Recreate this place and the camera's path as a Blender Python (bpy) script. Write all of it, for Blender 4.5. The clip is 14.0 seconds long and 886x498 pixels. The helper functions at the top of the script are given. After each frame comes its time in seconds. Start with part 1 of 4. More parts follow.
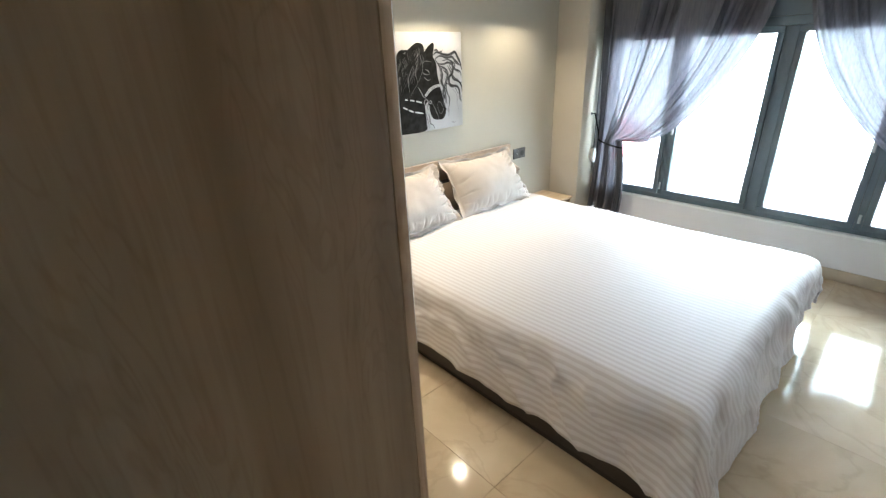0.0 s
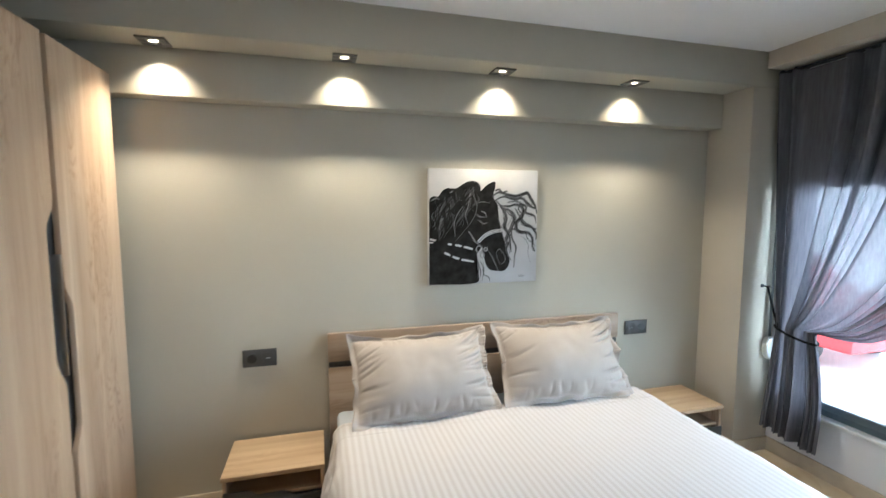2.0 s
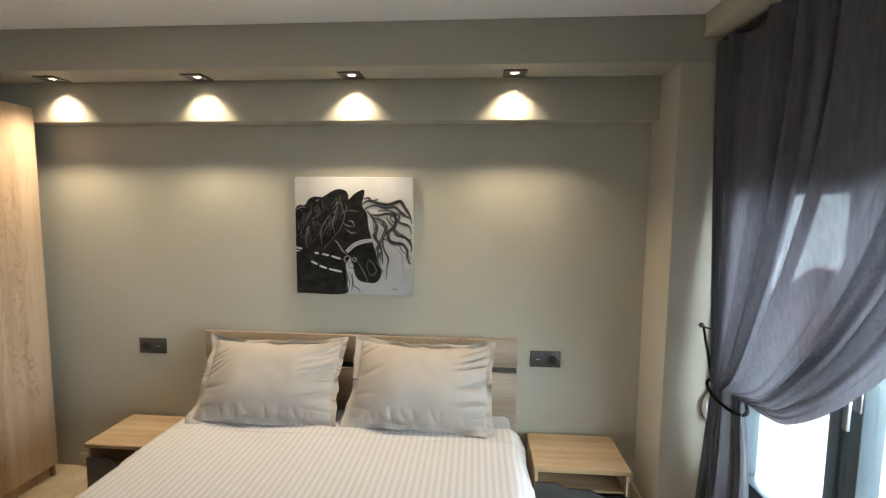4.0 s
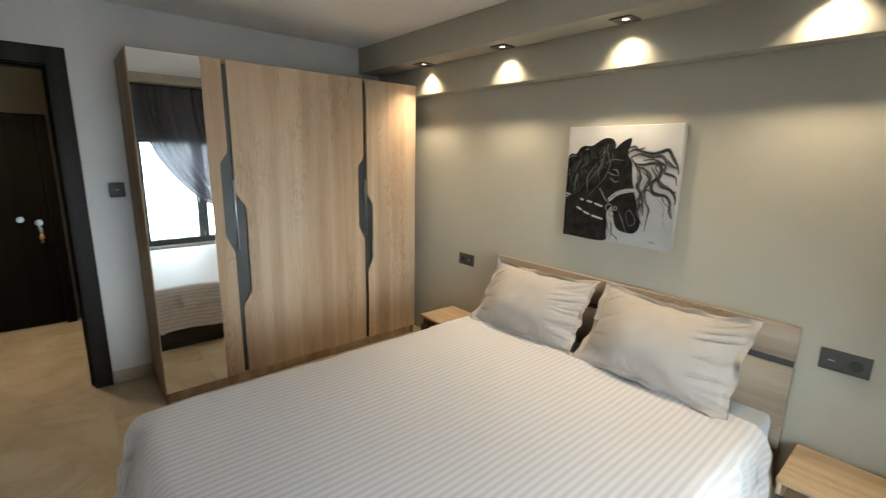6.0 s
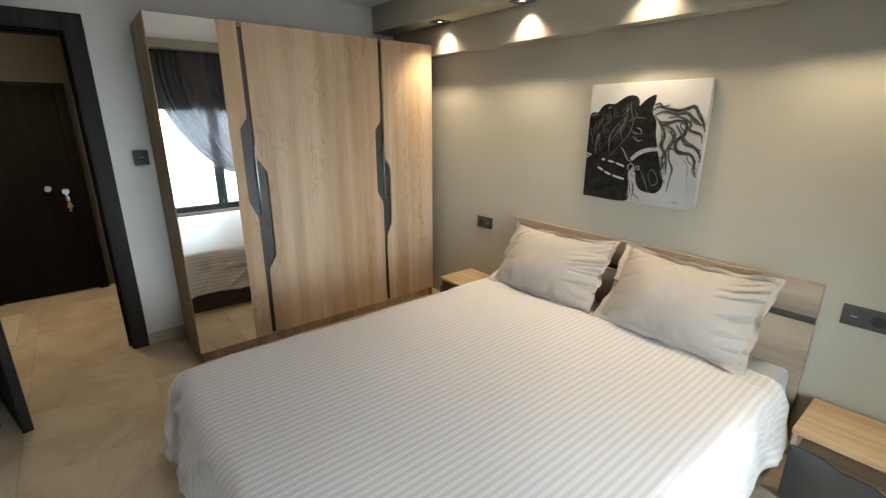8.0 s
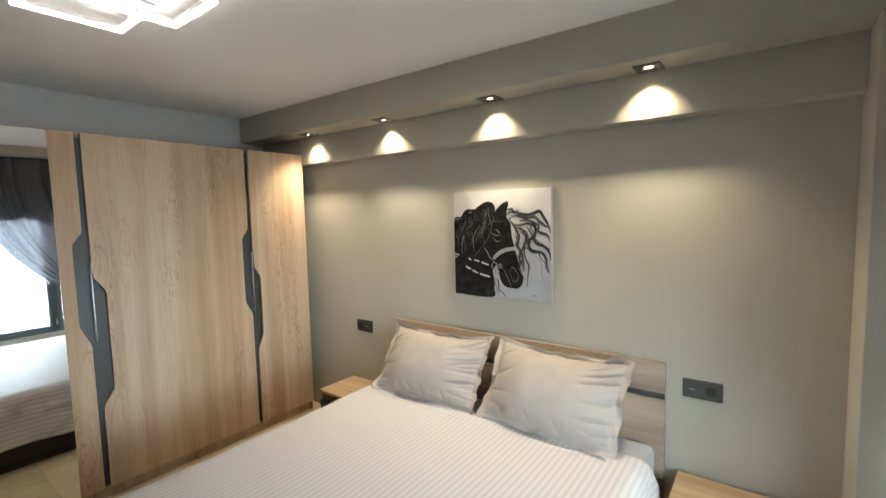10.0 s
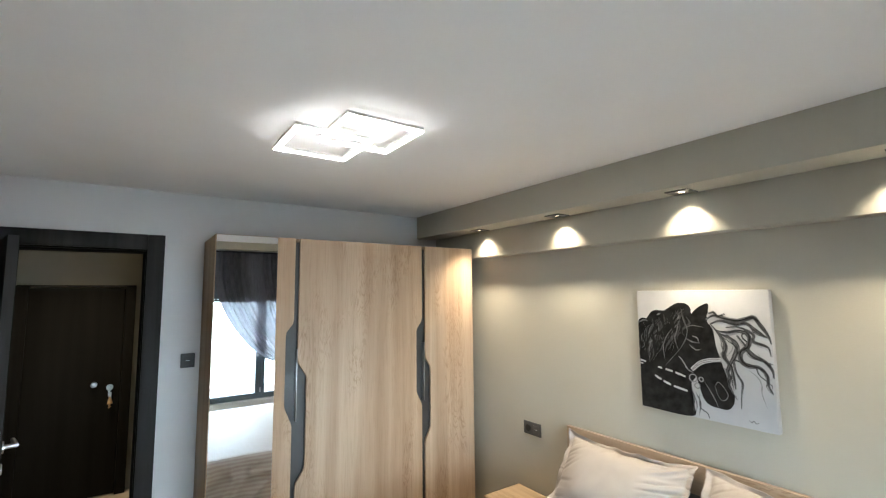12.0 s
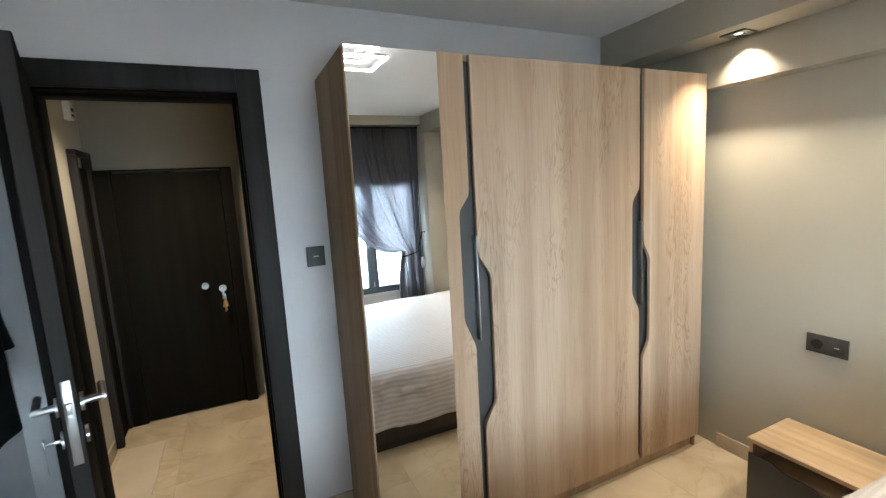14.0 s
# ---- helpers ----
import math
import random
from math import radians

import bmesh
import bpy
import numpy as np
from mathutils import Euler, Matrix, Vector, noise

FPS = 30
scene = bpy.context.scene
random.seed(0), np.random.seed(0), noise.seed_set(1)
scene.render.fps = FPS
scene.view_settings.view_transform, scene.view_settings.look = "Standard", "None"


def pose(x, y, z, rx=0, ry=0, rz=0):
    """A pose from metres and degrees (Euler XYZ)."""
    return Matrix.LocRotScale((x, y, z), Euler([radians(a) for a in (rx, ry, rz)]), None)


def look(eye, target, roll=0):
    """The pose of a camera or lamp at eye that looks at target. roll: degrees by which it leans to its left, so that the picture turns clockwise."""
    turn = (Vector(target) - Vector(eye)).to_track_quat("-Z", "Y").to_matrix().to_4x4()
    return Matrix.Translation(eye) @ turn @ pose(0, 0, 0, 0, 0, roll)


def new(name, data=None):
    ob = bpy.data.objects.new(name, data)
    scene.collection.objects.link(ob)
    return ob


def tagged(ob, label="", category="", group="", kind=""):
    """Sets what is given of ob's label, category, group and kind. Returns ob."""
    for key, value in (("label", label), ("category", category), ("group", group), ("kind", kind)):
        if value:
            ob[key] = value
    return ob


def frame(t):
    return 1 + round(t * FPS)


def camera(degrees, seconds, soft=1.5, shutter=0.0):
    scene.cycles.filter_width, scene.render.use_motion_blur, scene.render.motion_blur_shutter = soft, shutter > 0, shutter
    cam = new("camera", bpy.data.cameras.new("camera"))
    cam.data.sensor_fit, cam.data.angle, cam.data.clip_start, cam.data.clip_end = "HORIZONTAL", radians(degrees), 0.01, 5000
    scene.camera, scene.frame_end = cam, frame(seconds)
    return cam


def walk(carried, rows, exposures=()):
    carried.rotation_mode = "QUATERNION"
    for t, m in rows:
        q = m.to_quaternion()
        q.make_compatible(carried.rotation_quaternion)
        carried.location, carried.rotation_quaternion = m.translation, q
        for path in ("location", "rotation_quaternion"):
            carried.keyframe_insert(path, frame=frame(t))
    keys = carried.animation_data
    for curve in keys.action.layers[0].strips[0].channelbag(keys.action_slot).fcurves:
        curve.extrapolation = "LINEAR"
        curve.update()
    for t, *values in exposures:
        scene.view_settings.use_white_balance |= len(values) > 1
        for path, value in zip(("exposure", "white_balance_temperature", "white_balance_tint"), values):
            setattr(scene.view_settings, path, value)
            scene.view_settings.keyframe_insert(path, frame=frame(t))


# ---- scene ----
cam = camera(89.9, 14.0, soft=1.2, shutter=0.25)
PATH = [
    (0, (0.026, 0.066, 1.594), (1.239, 1.445, 0.802), -2.5),
    (0.5, (0.196, 0.111, 1.553), (1.304, 1.607, 0.823), -1.0),
    (1, (0.505, 0.229, 1.568), (1.316, 1.929, 0.897), -3.4),
    (1.5, (0.898, 0.15, 1.586), (1.25, 2.06, 1.106), -3.2),
    (2, (1.274, 0.211, 1.538), (1.8, 2.132, 1.356), -0.0),
    (2.5, (1.711, 0.213, 1.624), (2.124, 2.17, 1.648), -3.3),
    (3, (2.187, 0.132, 1.622), (2.446, 2.11, 1.484), -0.6),
    (3.2, (2.352, 0.14, 1.587), (2.654, 2.113, 1.463), -0.8),
    (4.25, (2.98, 0.225, 1.592), (2.65, 2.165, 1.392), 1.7),
    (5.3, (3.439, 0.364, 1.565), (2.507, 2.11, 1.281), 4.4),
    (5.5, (3.452, 0.33, 1.611), (2.276, 1.915, 1.289), 2.7),
    (6, (3.429, 0.228, 1.587), (1.946, 1.502, 1.168), 1.1),
    (6.5, (3.351, 0.113, 1.598), (1.728, 1.189, 1.143), -1.0),
    (7, (3.307, 0.064, 1.586), (1.606, 0.983, 1.075), -1.1),
    (7.5, (3.349, 0.115, 1.584), (1.731, 1.149, 1.026), -0.4),
    (7.7, (3.383, 0.146, 1.576), (1.828, 1.26, 0.989), -0.2),
    (8.75, (3.46, 0.185, 1.598), (2.10, 1.535, 1.145), -0.8),
    (9.8, (3.471, 0.253, 1.608), (2.302, 1.842, 1.28), -1.4),
    (10, (3.473, 0.267, 1.637), (2.28, 1.863, 1.47), -1.4),
    (10.5, (3.461, 0.257, 1.684), (2.197, 1.806, 1.613), -0.8),
    (11, (3.459, 0.258, 1.686), (2.085, 1.71, 1.634), -2.0),
    (11.5, (3.408, 0.228, 1.722), (1.837, 1.465, 1.787), -1.2),
    (12, (3.329, 0.197, 1.751), (1.689, 1.326, 1.95), -0.5),
    (12.5, (3.119, 0.123, 1.661), (1.468, 1.248, 1.557), -2.7),
    (13, (2.827, 0.098, 1.607), (1.066, 1.002, 1.322), -3.3),
    (13.5, (2.413, 0.207, 1.614), (0.579, 0.955, 1.338), -3.8),
    (14, (1.994, 0.166, 1.612), (0.201, 1.005, 1.332), -3.3),
]
walk(cam, [(t, look(eye, target, roll)) for t, eye, target, roll in PATH],
     exposures=[(0.0, 1.5, 6350, 10), (0.6, 1.27, 6150, 10), (1.5, 1.0, 6000, 10), (2.0, 1.0, 5900, 10), (2.5, 0.84, 6150, 10), (3.0, 0.71, 6350, 10), (5.5, 0.62, 7100, 10), (6.0, 0.66, 6850, 10),
                (6.5, 0.67, 6950, 10), (7.0, 0.85, 6850, 10), (7.5, 0.72, 6950, 10), (10.0, 0.84, 6600, 10), (11.0, 0.96, 6500, 10), (12.0, 1.1, 6250, 10), (12.5, 1.06, 6350, 10), (13.0, 0.93, 6450, 10), (13.5, 0.78, 6400, 10), (14.0, 1.28, 6200, 10)])
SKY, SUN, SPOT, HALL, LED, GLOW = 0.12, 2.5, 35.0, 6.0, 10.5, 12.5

# ---- world, lights ----
world = bpy.data.worlds.new("sky")
scene.world = world
world.use_nodes = True
wn = world.node_tree.nodes
sky = wn.new("ShaderNodeTexSky")
sky.sky_type, sky.sun_disc = "NISHITA", False
sky.sun_elevation, sky.sun_rotation = radians(48), radians(-80)
wn["Background"].inputs["Strength"].default_value = SKY
world.node_tree.links.new(sky.outputs[0], wn["Background"].inputs["Color"])
sun = new("sun", bpy.data.lights.new("sun", "SUN"))
sun.data.energy, sun.data.angle, sun.data.color = SUN, radians(0.5), (1.0, 0.95, 0.88)
sun.matrix_basis = look((-30, -6, 34), (0, 0, 0))


def spot_lamp(x):
    ob = new("spot_light", bpy.data.lights.new("spot_light", "SPOT"))
    ob.data.energy, ob.data.color = SPOT, (1.0, 0.85, 0.62)
    ob.data.spot_size, ob.data.spot_blend, ob.data.shadow_soft_size = radians(106), 1.0, 0.02
    ob.matrix_basis = pose(x, 2.43, 2.243)


for sx in (0.603, 1.398, 2.203, 3.01):
    spot_lamp(sx)
hall_lamp = new("hall_light", bpy.data.lights.new("hall_light", "AREA"))
hall_lamp.data.spread = radians(120)
hall_lamp.data.energy, hall_lamp.data.size, hall_lamp.data.color = HALL, 0.25, (1.0, 0.83, 0.6)
hall_lamp.matrix_basis = pose(-1.0, -0.2, 2.36)


# ---- materials ----
def material(name):
    m = bpy.data.materials.new(name)
    m.use_nodes = True
    t = m.node_tree
    return m, t, t.nodes["Principled BSDF"]


def noise_node(t, scale, detail=4.0, stretch=(1, 1, 1), coords="Object"):
    tc, mp, nz = t.nodes.new("ShaderNodeTexCoord"), t.nodes.new("ShaderNodeMapping"), t.nodes.new("ShaderNodeTexNoise")
    mp.inputs["Scale"].default_value = stretch
    nz.inputs["Scale"].default_value, nz.inputs["Detail"].default_value = scale, detail
    t.links.new(tc.outputs[coords], mp.inputs[0])
    t.links.new(mp.outputs[0], nz.inputs["Vector"])
    return nz


def ramp_node(t, source, stops):
    r = t.nodes.new("ShaderNodeValToRGB")
    els = r.color_ramp.elements
    while len(els) < len(stops):
        els.new(0.5)
    for e, (p, c) in zip(els, stops):
        e.position, e.color = p, (*c, 1)
    t.links.new(source, r.inputs[0])
    return r


def bump_node(t, source, strength, distance, bsdf):
    b = t.nodes.new("ShaderNodeBump")
    b.inputs["Strength"].default_value, b.inputs["Distance"].default_value = strength, distance
    t.links.new(source, b.inputs["Height"])
    t.links.new(b.outputs[0], bsdf.inputs["Normal"])
    return b


def plain(name, colour, rough=0.5, metal=0.0, vary=0.06, scale=6.0, bump=0.0, bump_scale=120.0, stretch=(1, 1, 1), spec=0.5):
    """A surface with a soft large variation in tone and a fine relief."""
    m, t, b = material(name)
    lo = tuple(c * (1 - vary) for c in colour)
    hi = tuple(min(1, c * (1 + vary)) for c in colour)
    r = ramp_node(t, noise_node(t, scale, 5, stretch).outputs[0], ((0.3, lo), (0.7, hi)))
    t.links.new(r.outputs[0], b.inputs["Base Color"])
    b.inputs["Roughness"].default_value, b.inputs["Metallic"].default_value = rough, metal
    b.inputs["Specular IOR Level"].default_value = spec
    if bump:
        bump_node(t, noise_node(t, bump_scale, 3, stretch).outputs[0], bump, 0.002, b)
    return m


def wood(name, dark, light, axis, rough=0.45, bump=0.15, spec=0.5, knots=0.75):
    """Sawn oak print: staves of slightly different tone, long streaks, fine pores, broken cathedral figure and a few knots."""
    m, t, b = material(name)
    along = {"x": 0, "y": 1, "z": 2}[axis]

    def stretched(across, lengthwise, detail, warp):
        st = [across] * 3
        st[along] = lengthwise
        n = noise_node(t, 1.0, detail, st)
        n.inputs["Distortion"].default_value = warp
        return n

    def mixed(blend, factor, first, second):
        mx = t.nodes.new("ShaderNodeMixRGB")
        mx.blend_type, mx.inputs[0].default_value = blend, factor
        t.links.new(first, mx.inputs[1])
        t.links.new(second, mx.inputs[2])
        return mx.outputs[0]

    streak = stretched(9.0, 0.45, 2.5, 0.5)
    pores = stretched(110.0, 5.0, 3, 0.0)
    stave = stretched(6.0, 0.12, 0, 0.0)
    figure = stretched(10.0, 1.5, 3, 1.6)
    mid = tuple((p + q) / 2 for p, q in zip(dark, light))
    base = ramp_node(t, streak.outputs[0], ((0.32, dark), (0.48, mid), (0.66, light)))
    tone = ramp_node(t, stave.outputs[0], ((0.40, (0.84, 0.82, 0.80)), (0.46, (0.97, 0.96, 0.95)), (0.53, (1.0, 1.0, 1.0)), (0.58, (0.90, 0.88, 0.86))))
    fine = ramp_node(t, pores.outputs[0], ((0.36, (0.86, 0.83, 0.80)), (0.5, (1, 1, 1))))
    rings = t.nodes.new("ShaderNodeMath")
    rings.operation, rings.inputs[1].default_value = "PINGPONG", 0.045
    t.links.new(figure.outputs[0], rings.inputs[0])
    grown = ramp_node(t, rings.outputs[0], ((0.0, (0.66, 0.58, 0.50)), (0.02, (1, 1, 1))))
    where = ramp_node(t, stretched(5.5, 1.3, 1, 0.3).outputs[0], ((0.50, (0, 0, 0)), (0.62, (1, 1, 1))))
    keep = t.nodes.new("ShaderNodeMath")
    keep.operation, keep.inputs[1].default_value = "MULTIPLY", knots
    t.links.new(where.outputs[0], keep.inputs[0])
    col = mixed("MULTIPLY", 1.0, base.outputs[0], tone.outputs[0])
    col = mixed("MULTIPLY", 0.55, col, fine.outputs[0])
    last = t.nodes.new("ShaderNodeMixRGB")
    last.blend_type = "MULTIPLY"
    t.links.new(keep.outputs[0], last.inputs[0])
    t.links.new(col, last.inputs[1])
    t.links.new(grown.outputs[0], last.inputs[2])
    t.links.new(last.outputs[0], b.inputs["Base Color"])
    b.inputs["Roughness"].default_value = rough
    b.inputs["Specular IOR Level"].default_value = spec
    bump_node(t, pores.outputs[0], bump, 0.001, b)
    return m


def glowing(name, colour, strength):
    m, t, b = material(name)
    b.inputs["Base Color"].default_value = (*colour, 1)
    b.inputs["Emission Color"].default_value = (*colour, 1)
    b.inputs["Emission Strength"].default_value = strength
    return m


def tile_material():
    """Polished porcelain with a warm marble print: clouded beige and thin darker veins, another piece of print on each tile."""
    m, t, b = material("marble_tile")
    tc, oi = t.nodes.new("ShaderNodeTexCoord"), t.nodes.new("ShaderNodeObjectInfo")
    add, mul = t.nodes.new("ShaderNodeVectorMath"), t.nodes.new("ShaderNodeVectorMath")
    mul.operation = "SCALE"
    mul.inputs[3].default_value = 9.0
    cx = t.nodes.new("ShaderNodeCombineXYZ")
    for i in range(3):
        t.links.new(oi.outputs["Random"], cx.inputs[i])
    t.links.new(cx.outputs[0], mul.inputs[0])
    t.links.new(tc.outputs["Object"], add.inputs[0])
    t.links.new(mul.outputs[0], add.inputs[1])
    cloud, vein = t.nodes.new("ShaderNodeTexNoise"), t.nodes.new("ShaderNodeTexNoise")
    for n, s, d, w in ((cloud, 2.6, 6, 0.6), (vein, 1.7, 7, 1.4)):
        n.inputs["Scale"].default_value, n.inputs["Detail"].default_value, n.inputs["Distortion"].default_value = s, d, w
        t.links.new(add.outputs[0], n.inputs["Vector"])
    base = ramp_node(t, cloud.outputs[0], ((0.3, (0.44, 0.35, 0.235)), (0.52, (0.51, 0.415, 0.29)), (0.72, (0.57, 0.475, 0.345))))
    lines = ramp_node(t, vein.outputs[0], ((0.47, (0, 0, 0)), (0.497, (1, 1, 1)), (0.52, (0, 0, 0))))
    mx = t.nodes.new("ShaderNodeMixRGB")
    mx.inputs[2].default_value = (0.27, 0.20, 0.13, 1)
    half = t.nodes.new("ShaderNodeMath")
    half.operation = "MULTIPLY"
    half.inputs[1].default_value = 0.2
    t.links.new(lines.outputs[0], half.inputs[0])
    t.links.new(half.outputs[0], mx.inputs[0])
    t.links.new(base.outputs[0], mx.inputs[1])
    t.links.new(mx.outputs[0], b.inputs["Base Color"])
    b.inputs["Roughness"].default_value, b.inputs["Specular IOR Level"].default_value = 0.10, 0.32
    bump_node(t, noise_node(t, 5, 2).outputs[0], 0.04, 0.004, b)
    return m


def stripe_cloth():
    """White cotton satin with woven stripes: matt and glossy bands by turns, along the bed."""
    m, t, b = material("striped_satin")
    uv, sep, sn = t.nodes.new("ShaderNodeUVMap"), t.nodes.new("ShaderNodeSeparateXYZ"), t.nodes.new("ShaderNodeMath")
    uv.uv_map = "cloth"
    t.links.new(uv.outputs[0], sep.inputs[0])
    mul = t.nodes.new("ShaderNodeMath")
    mul.operation, mul.inputs[1].default_value = "MULTIPLY", 2 * math.pi / 0.029
    t.links.new(sep.outputs[0], mul.inputs[0])
    sn.operation = "SINE"
    t.links.new(mul.outputs[0], sn.inputs[0])
    mad = t.nodes.new("ShaderNodeMath")
    mad.operation, mad.inputs[1].default_value, mad.inputs[2].default_value = "MULTIPLY_ADD", 0.5, 0.5
    t.links.new(sn.outputs[0], mad.inputs[0])
    c = ramp_node(t, mad.outputs[0], ((0.36, (0.455, 0.43, 0.425)), (0.64, (0.55, 0.535, 0.54))))
    r = ramp_node(t, mad.outputs[0], ((0.36, (0.42, 0.42, 0.42)), (0.64, (0.8, 0.8, 0.8))))
    t.links.new(c.outputs[0], b.inputs["Base Color"])
    t.links.new(r.outputs[0], b.inputs["Roughness"])
    b.inputs["Sheen Weight"].default_value = 0.15
    bump_node(t, noise_node(t, 600, 2).outputs[0], 0.12, 0.001, b)
    return m


def sheer_cloth():
    """Thin grey voile: part of the light passes straight through, part is scattered through the threads."""
    m, t, b = material("grey_voile")
    out = t.nodes["Material Output"]
    tr, tl, df = t.nodes.new("ShaderNodeBsdfTransparent"), t.nodes.new("ShaderNodeBsdfTranslucent"), t.nodes.new("ShaderNodeBsdfDiffuse")
    col = ramp_node(t, noise_node(t, 90, 3, (1, 1, 0.1)).outputs[0], ((0.3, (0.17, 0.17, 0.19)), (0.7, (0.25, 0.25, 0.275))))
    t.links.new(col.outputs[0], df.inputs[0])
    tl.inputs[0].default_value = (0.075, 0.074, 0.088, 1)
    tr.inputs[0].default_value = (0.9, 0.9, 0.95, 1)
    m1, m2 = t.nodes.new("ShaderNodeMixShader"), t.nodes.new("ShaderNodeMixShader")
    m1.inputs[0].default_value, m2.inputs[0].default_value = 0.5, 0.022
    t.links.new(df.outputs[0], m1.inputs[1])
    t.links.new(tl.outputs[0], m1.inputs[2])
    t.links.new(m1.outputs[0], m2.inputs[1])
    t.links.new(tr.outputs[0], m2.inputs[2])
    t.links.new(m2.outputs[0], out.inputs[0])
    return m


def glass_material():
    m, t, b = material("window_glass")
    out = t.nodes["Material Output"]
    tr, gl, mx = t.nodes.new("ShaderNodeBsdfTransparent"), t.nodes.new("ShaderNodeBsdfGlossy"), t.nodes.new("ShaderNodeMixShader")
    tr.inputs[0].default_value = (0.93, 0.97, 0.97, 1)
    gl.inputs["Roughness"].default_value = 0.01
    mx.inputs[0].default_value = 0.06
    t.links.new(tr.outputs[0], mx.inputs[1])
    t.links.new(gl.outputs[0], mx.inputs[2])
    t.links.new(mx.outputs[0], out.inputs[0])
    return m


M_GREIGE = plain("greige_wall_paint", (0.415, 0.39, 0.32), 0.75, vary=0.03, scale=2.0, bump=0.25, bump_scale=180)
M_GREY = plain("light_grey_wall_paint", (0.64, 0.63, 0.63), 0.75, vary=0.03, scale=2.0, bump=0.25, bump_scale=180)
M_CREAM = plain("cream_wall_paint", (0.50, 0.455, 0.375), 0.75, vary=0.03, scale=2.0, bump=0.25, bump_scale=180)
M_WHITE = plain("white_ceiling_paint", (0.83, 0.825, 0.82), 0.85, vary=0.02, scale=2.0, bump=0.15, bump_scale=160)
# Dimness of the hall's west and north walls is put into this tone.
M_HALL_DIM = plain("dimmed_hall_wall_paint", (0.21, 0.19, 0.145), 0.75, vary=0.03, bump=0.2)
M_TILE = tile_material()
M_GROUT = plain("grout", (0.47, 0.385, 0.27), 0.8, bump=0.3)
M_SKIRT = plain("beige_tile_skirting", (0.50, 0.42, 0.32), 0.2, vary=0.1, scale=8)
M_OAK_V = wood("oak_upright_grain", (0.47, 0.335, 0.225), (0.60, 0.455, 0.325), "z", 0.55, 0.12, 0.3)
# Darker copy of the door oak, with the carcass's shade in its colour.
M_OAK_SHADED = wood("shaded_oak_carcass_board", (0.25, 0.175, 0.105), (0.34, 0.25, 0.16), "z", 0.6, 0.12, 0.2, 0.3)
M_OAK_H = wood("oak_lengthwise_grain", (0.34, 0.23, 0.13), (0.56, 0.42, 0.27), "x")
M_OAK_HEAD = wood("oak_headboard_grain", (0.26, 0.195, 0.14), (0.43, 0.34, 0.26), "x")
M_GRAPHITE = plain("graphite_board", (0.055, 0.055, 0.054), 0.45, vary=0.1, bump=0.08)
M_WENGE = wood("dark_wenge", (0.008, 0.0075, 0.006), (0.0125, 0.0115, 0.0095), "z", 0.75, 0.3, 0.06, 0.0)
M_WENGE_EDGE = wood("dark_wenge_edge", (0.018, 0.017, 0.017), (0.04, 0.038, 0.037), "z", 0.6, 0.2, 0.15, 0.0)
M_DARKBED = plain("dark_brown_bed_board", (0.035, 0.028, 0.024), 0.55, vary=0.15, bump=0.1)
M_SATIN = stripe_cloth()
M_PILLOW = plain("grey_white_cotton", (0.355, 0.315, 0.285), 0.8, vary=0.03, scale=12, bump=0.2, bump_scale=500)
M_SHEET = plain("pale_mattress_cloth", (0.44, 0.48, 0.53), 0.85, bump=0.2, bump_scale=400)
M_MIRROR, _t, _b = material("mirror_glass")
_b.inputs["Base Color"].default_value, _b.inputs["Metallic"].default_value, _b.inputs["Roughness"].default_value = (0.86, 0.88, 0.88, 1), 1, 0.012
M_CHROME = plain("satin_chrome", (0.42, 0.42, 0.42), 0.28, 1.0, vary=0.05)
M_BRASS = plain("worn_brass", (0.60, 0.36, 0.14), 0.3, 1.0, vary=0.2, scale=40)
M_ALU = plain("brushed_aluminium", (0.37, 0.37, 0.37), 0.42, 0.55, vary=0.06, scale=30)
M_GREYSTEP = plain("ribbed_grey_step", (0.20, 0.20, 0.20), 0.6, vary=0.15, bump=0.3)
M_BLACK = plain("black_rubber", (0.02, 0.02, 0.02), 0.7)
M_SOCKET = plain("anthracite_plastic", (0.05, 0.05, 0.048), 0.42, vary=0.06)
M_SOCKET_DARK = plain("black_plastic", (0.014, 0.014, 0.014), 0.4)
M_SHEER = sheer_cloth()
M_ROD = plain("black_lacquered_steel", (0.02, 0.02, 0.022), 0.4, 0.3)
M_FRAME = plain("anthracite_window_profile", (0.085, 0.115, 0.135), 0.35, vary=0.06, bump=0.05)
M_GLASS = glass_material()
M_COAT = plain("black_quilted_cloth", (0.008, 0.0095, 0.0095), 0.9, vary=0.3, scale=18, bump=0.5, bump_scale=200, spec=0.1)
M_WHITEPL = plain("white_plastic", (0.72, 0.72, 0.70), 0.4)
M_CANVAS = plain("primed_canvas", (0.43, 0.425, 0.42), 0.75, vary=0.10, scale=5, bump=0.25, bump_scale=700)
M_PAINT_BLACK = plain("black_paint", (0.0145, 0.0145, 0.014), 0.85, vary=0.5, scale=25, bump=0.2, bump_scale=300, spec=0.12)
M_PAINT_DARK = plain("charcoal_paint", (0.034, 0.034, 0.033), 0.7, vary=0.4, scale=40)
M_PAINT_GREY = plain("grey_paint", (0.115, 0.115, 0.115), 0.6, vary=0.4, scale=40, bump=0.2)
M_PAINT_DIM = plain("dim_grey_paint", (0.085, 0.085, 0.085), 0.6, vary=0.4, scale=40)
M_PAINT_MID = plain("mid_grey_paint", (0.22, 0.22, 0.22), 0.6, vary=0.3, scale=40)
M_PAINT_WHITE = plain("white_paint", (0.48, 0.48, 0.48), 0.6, vary=0.15, scale=40)
M_LED = glowing("led_diffuser", (1.0, 0.97, 0.92), LED)
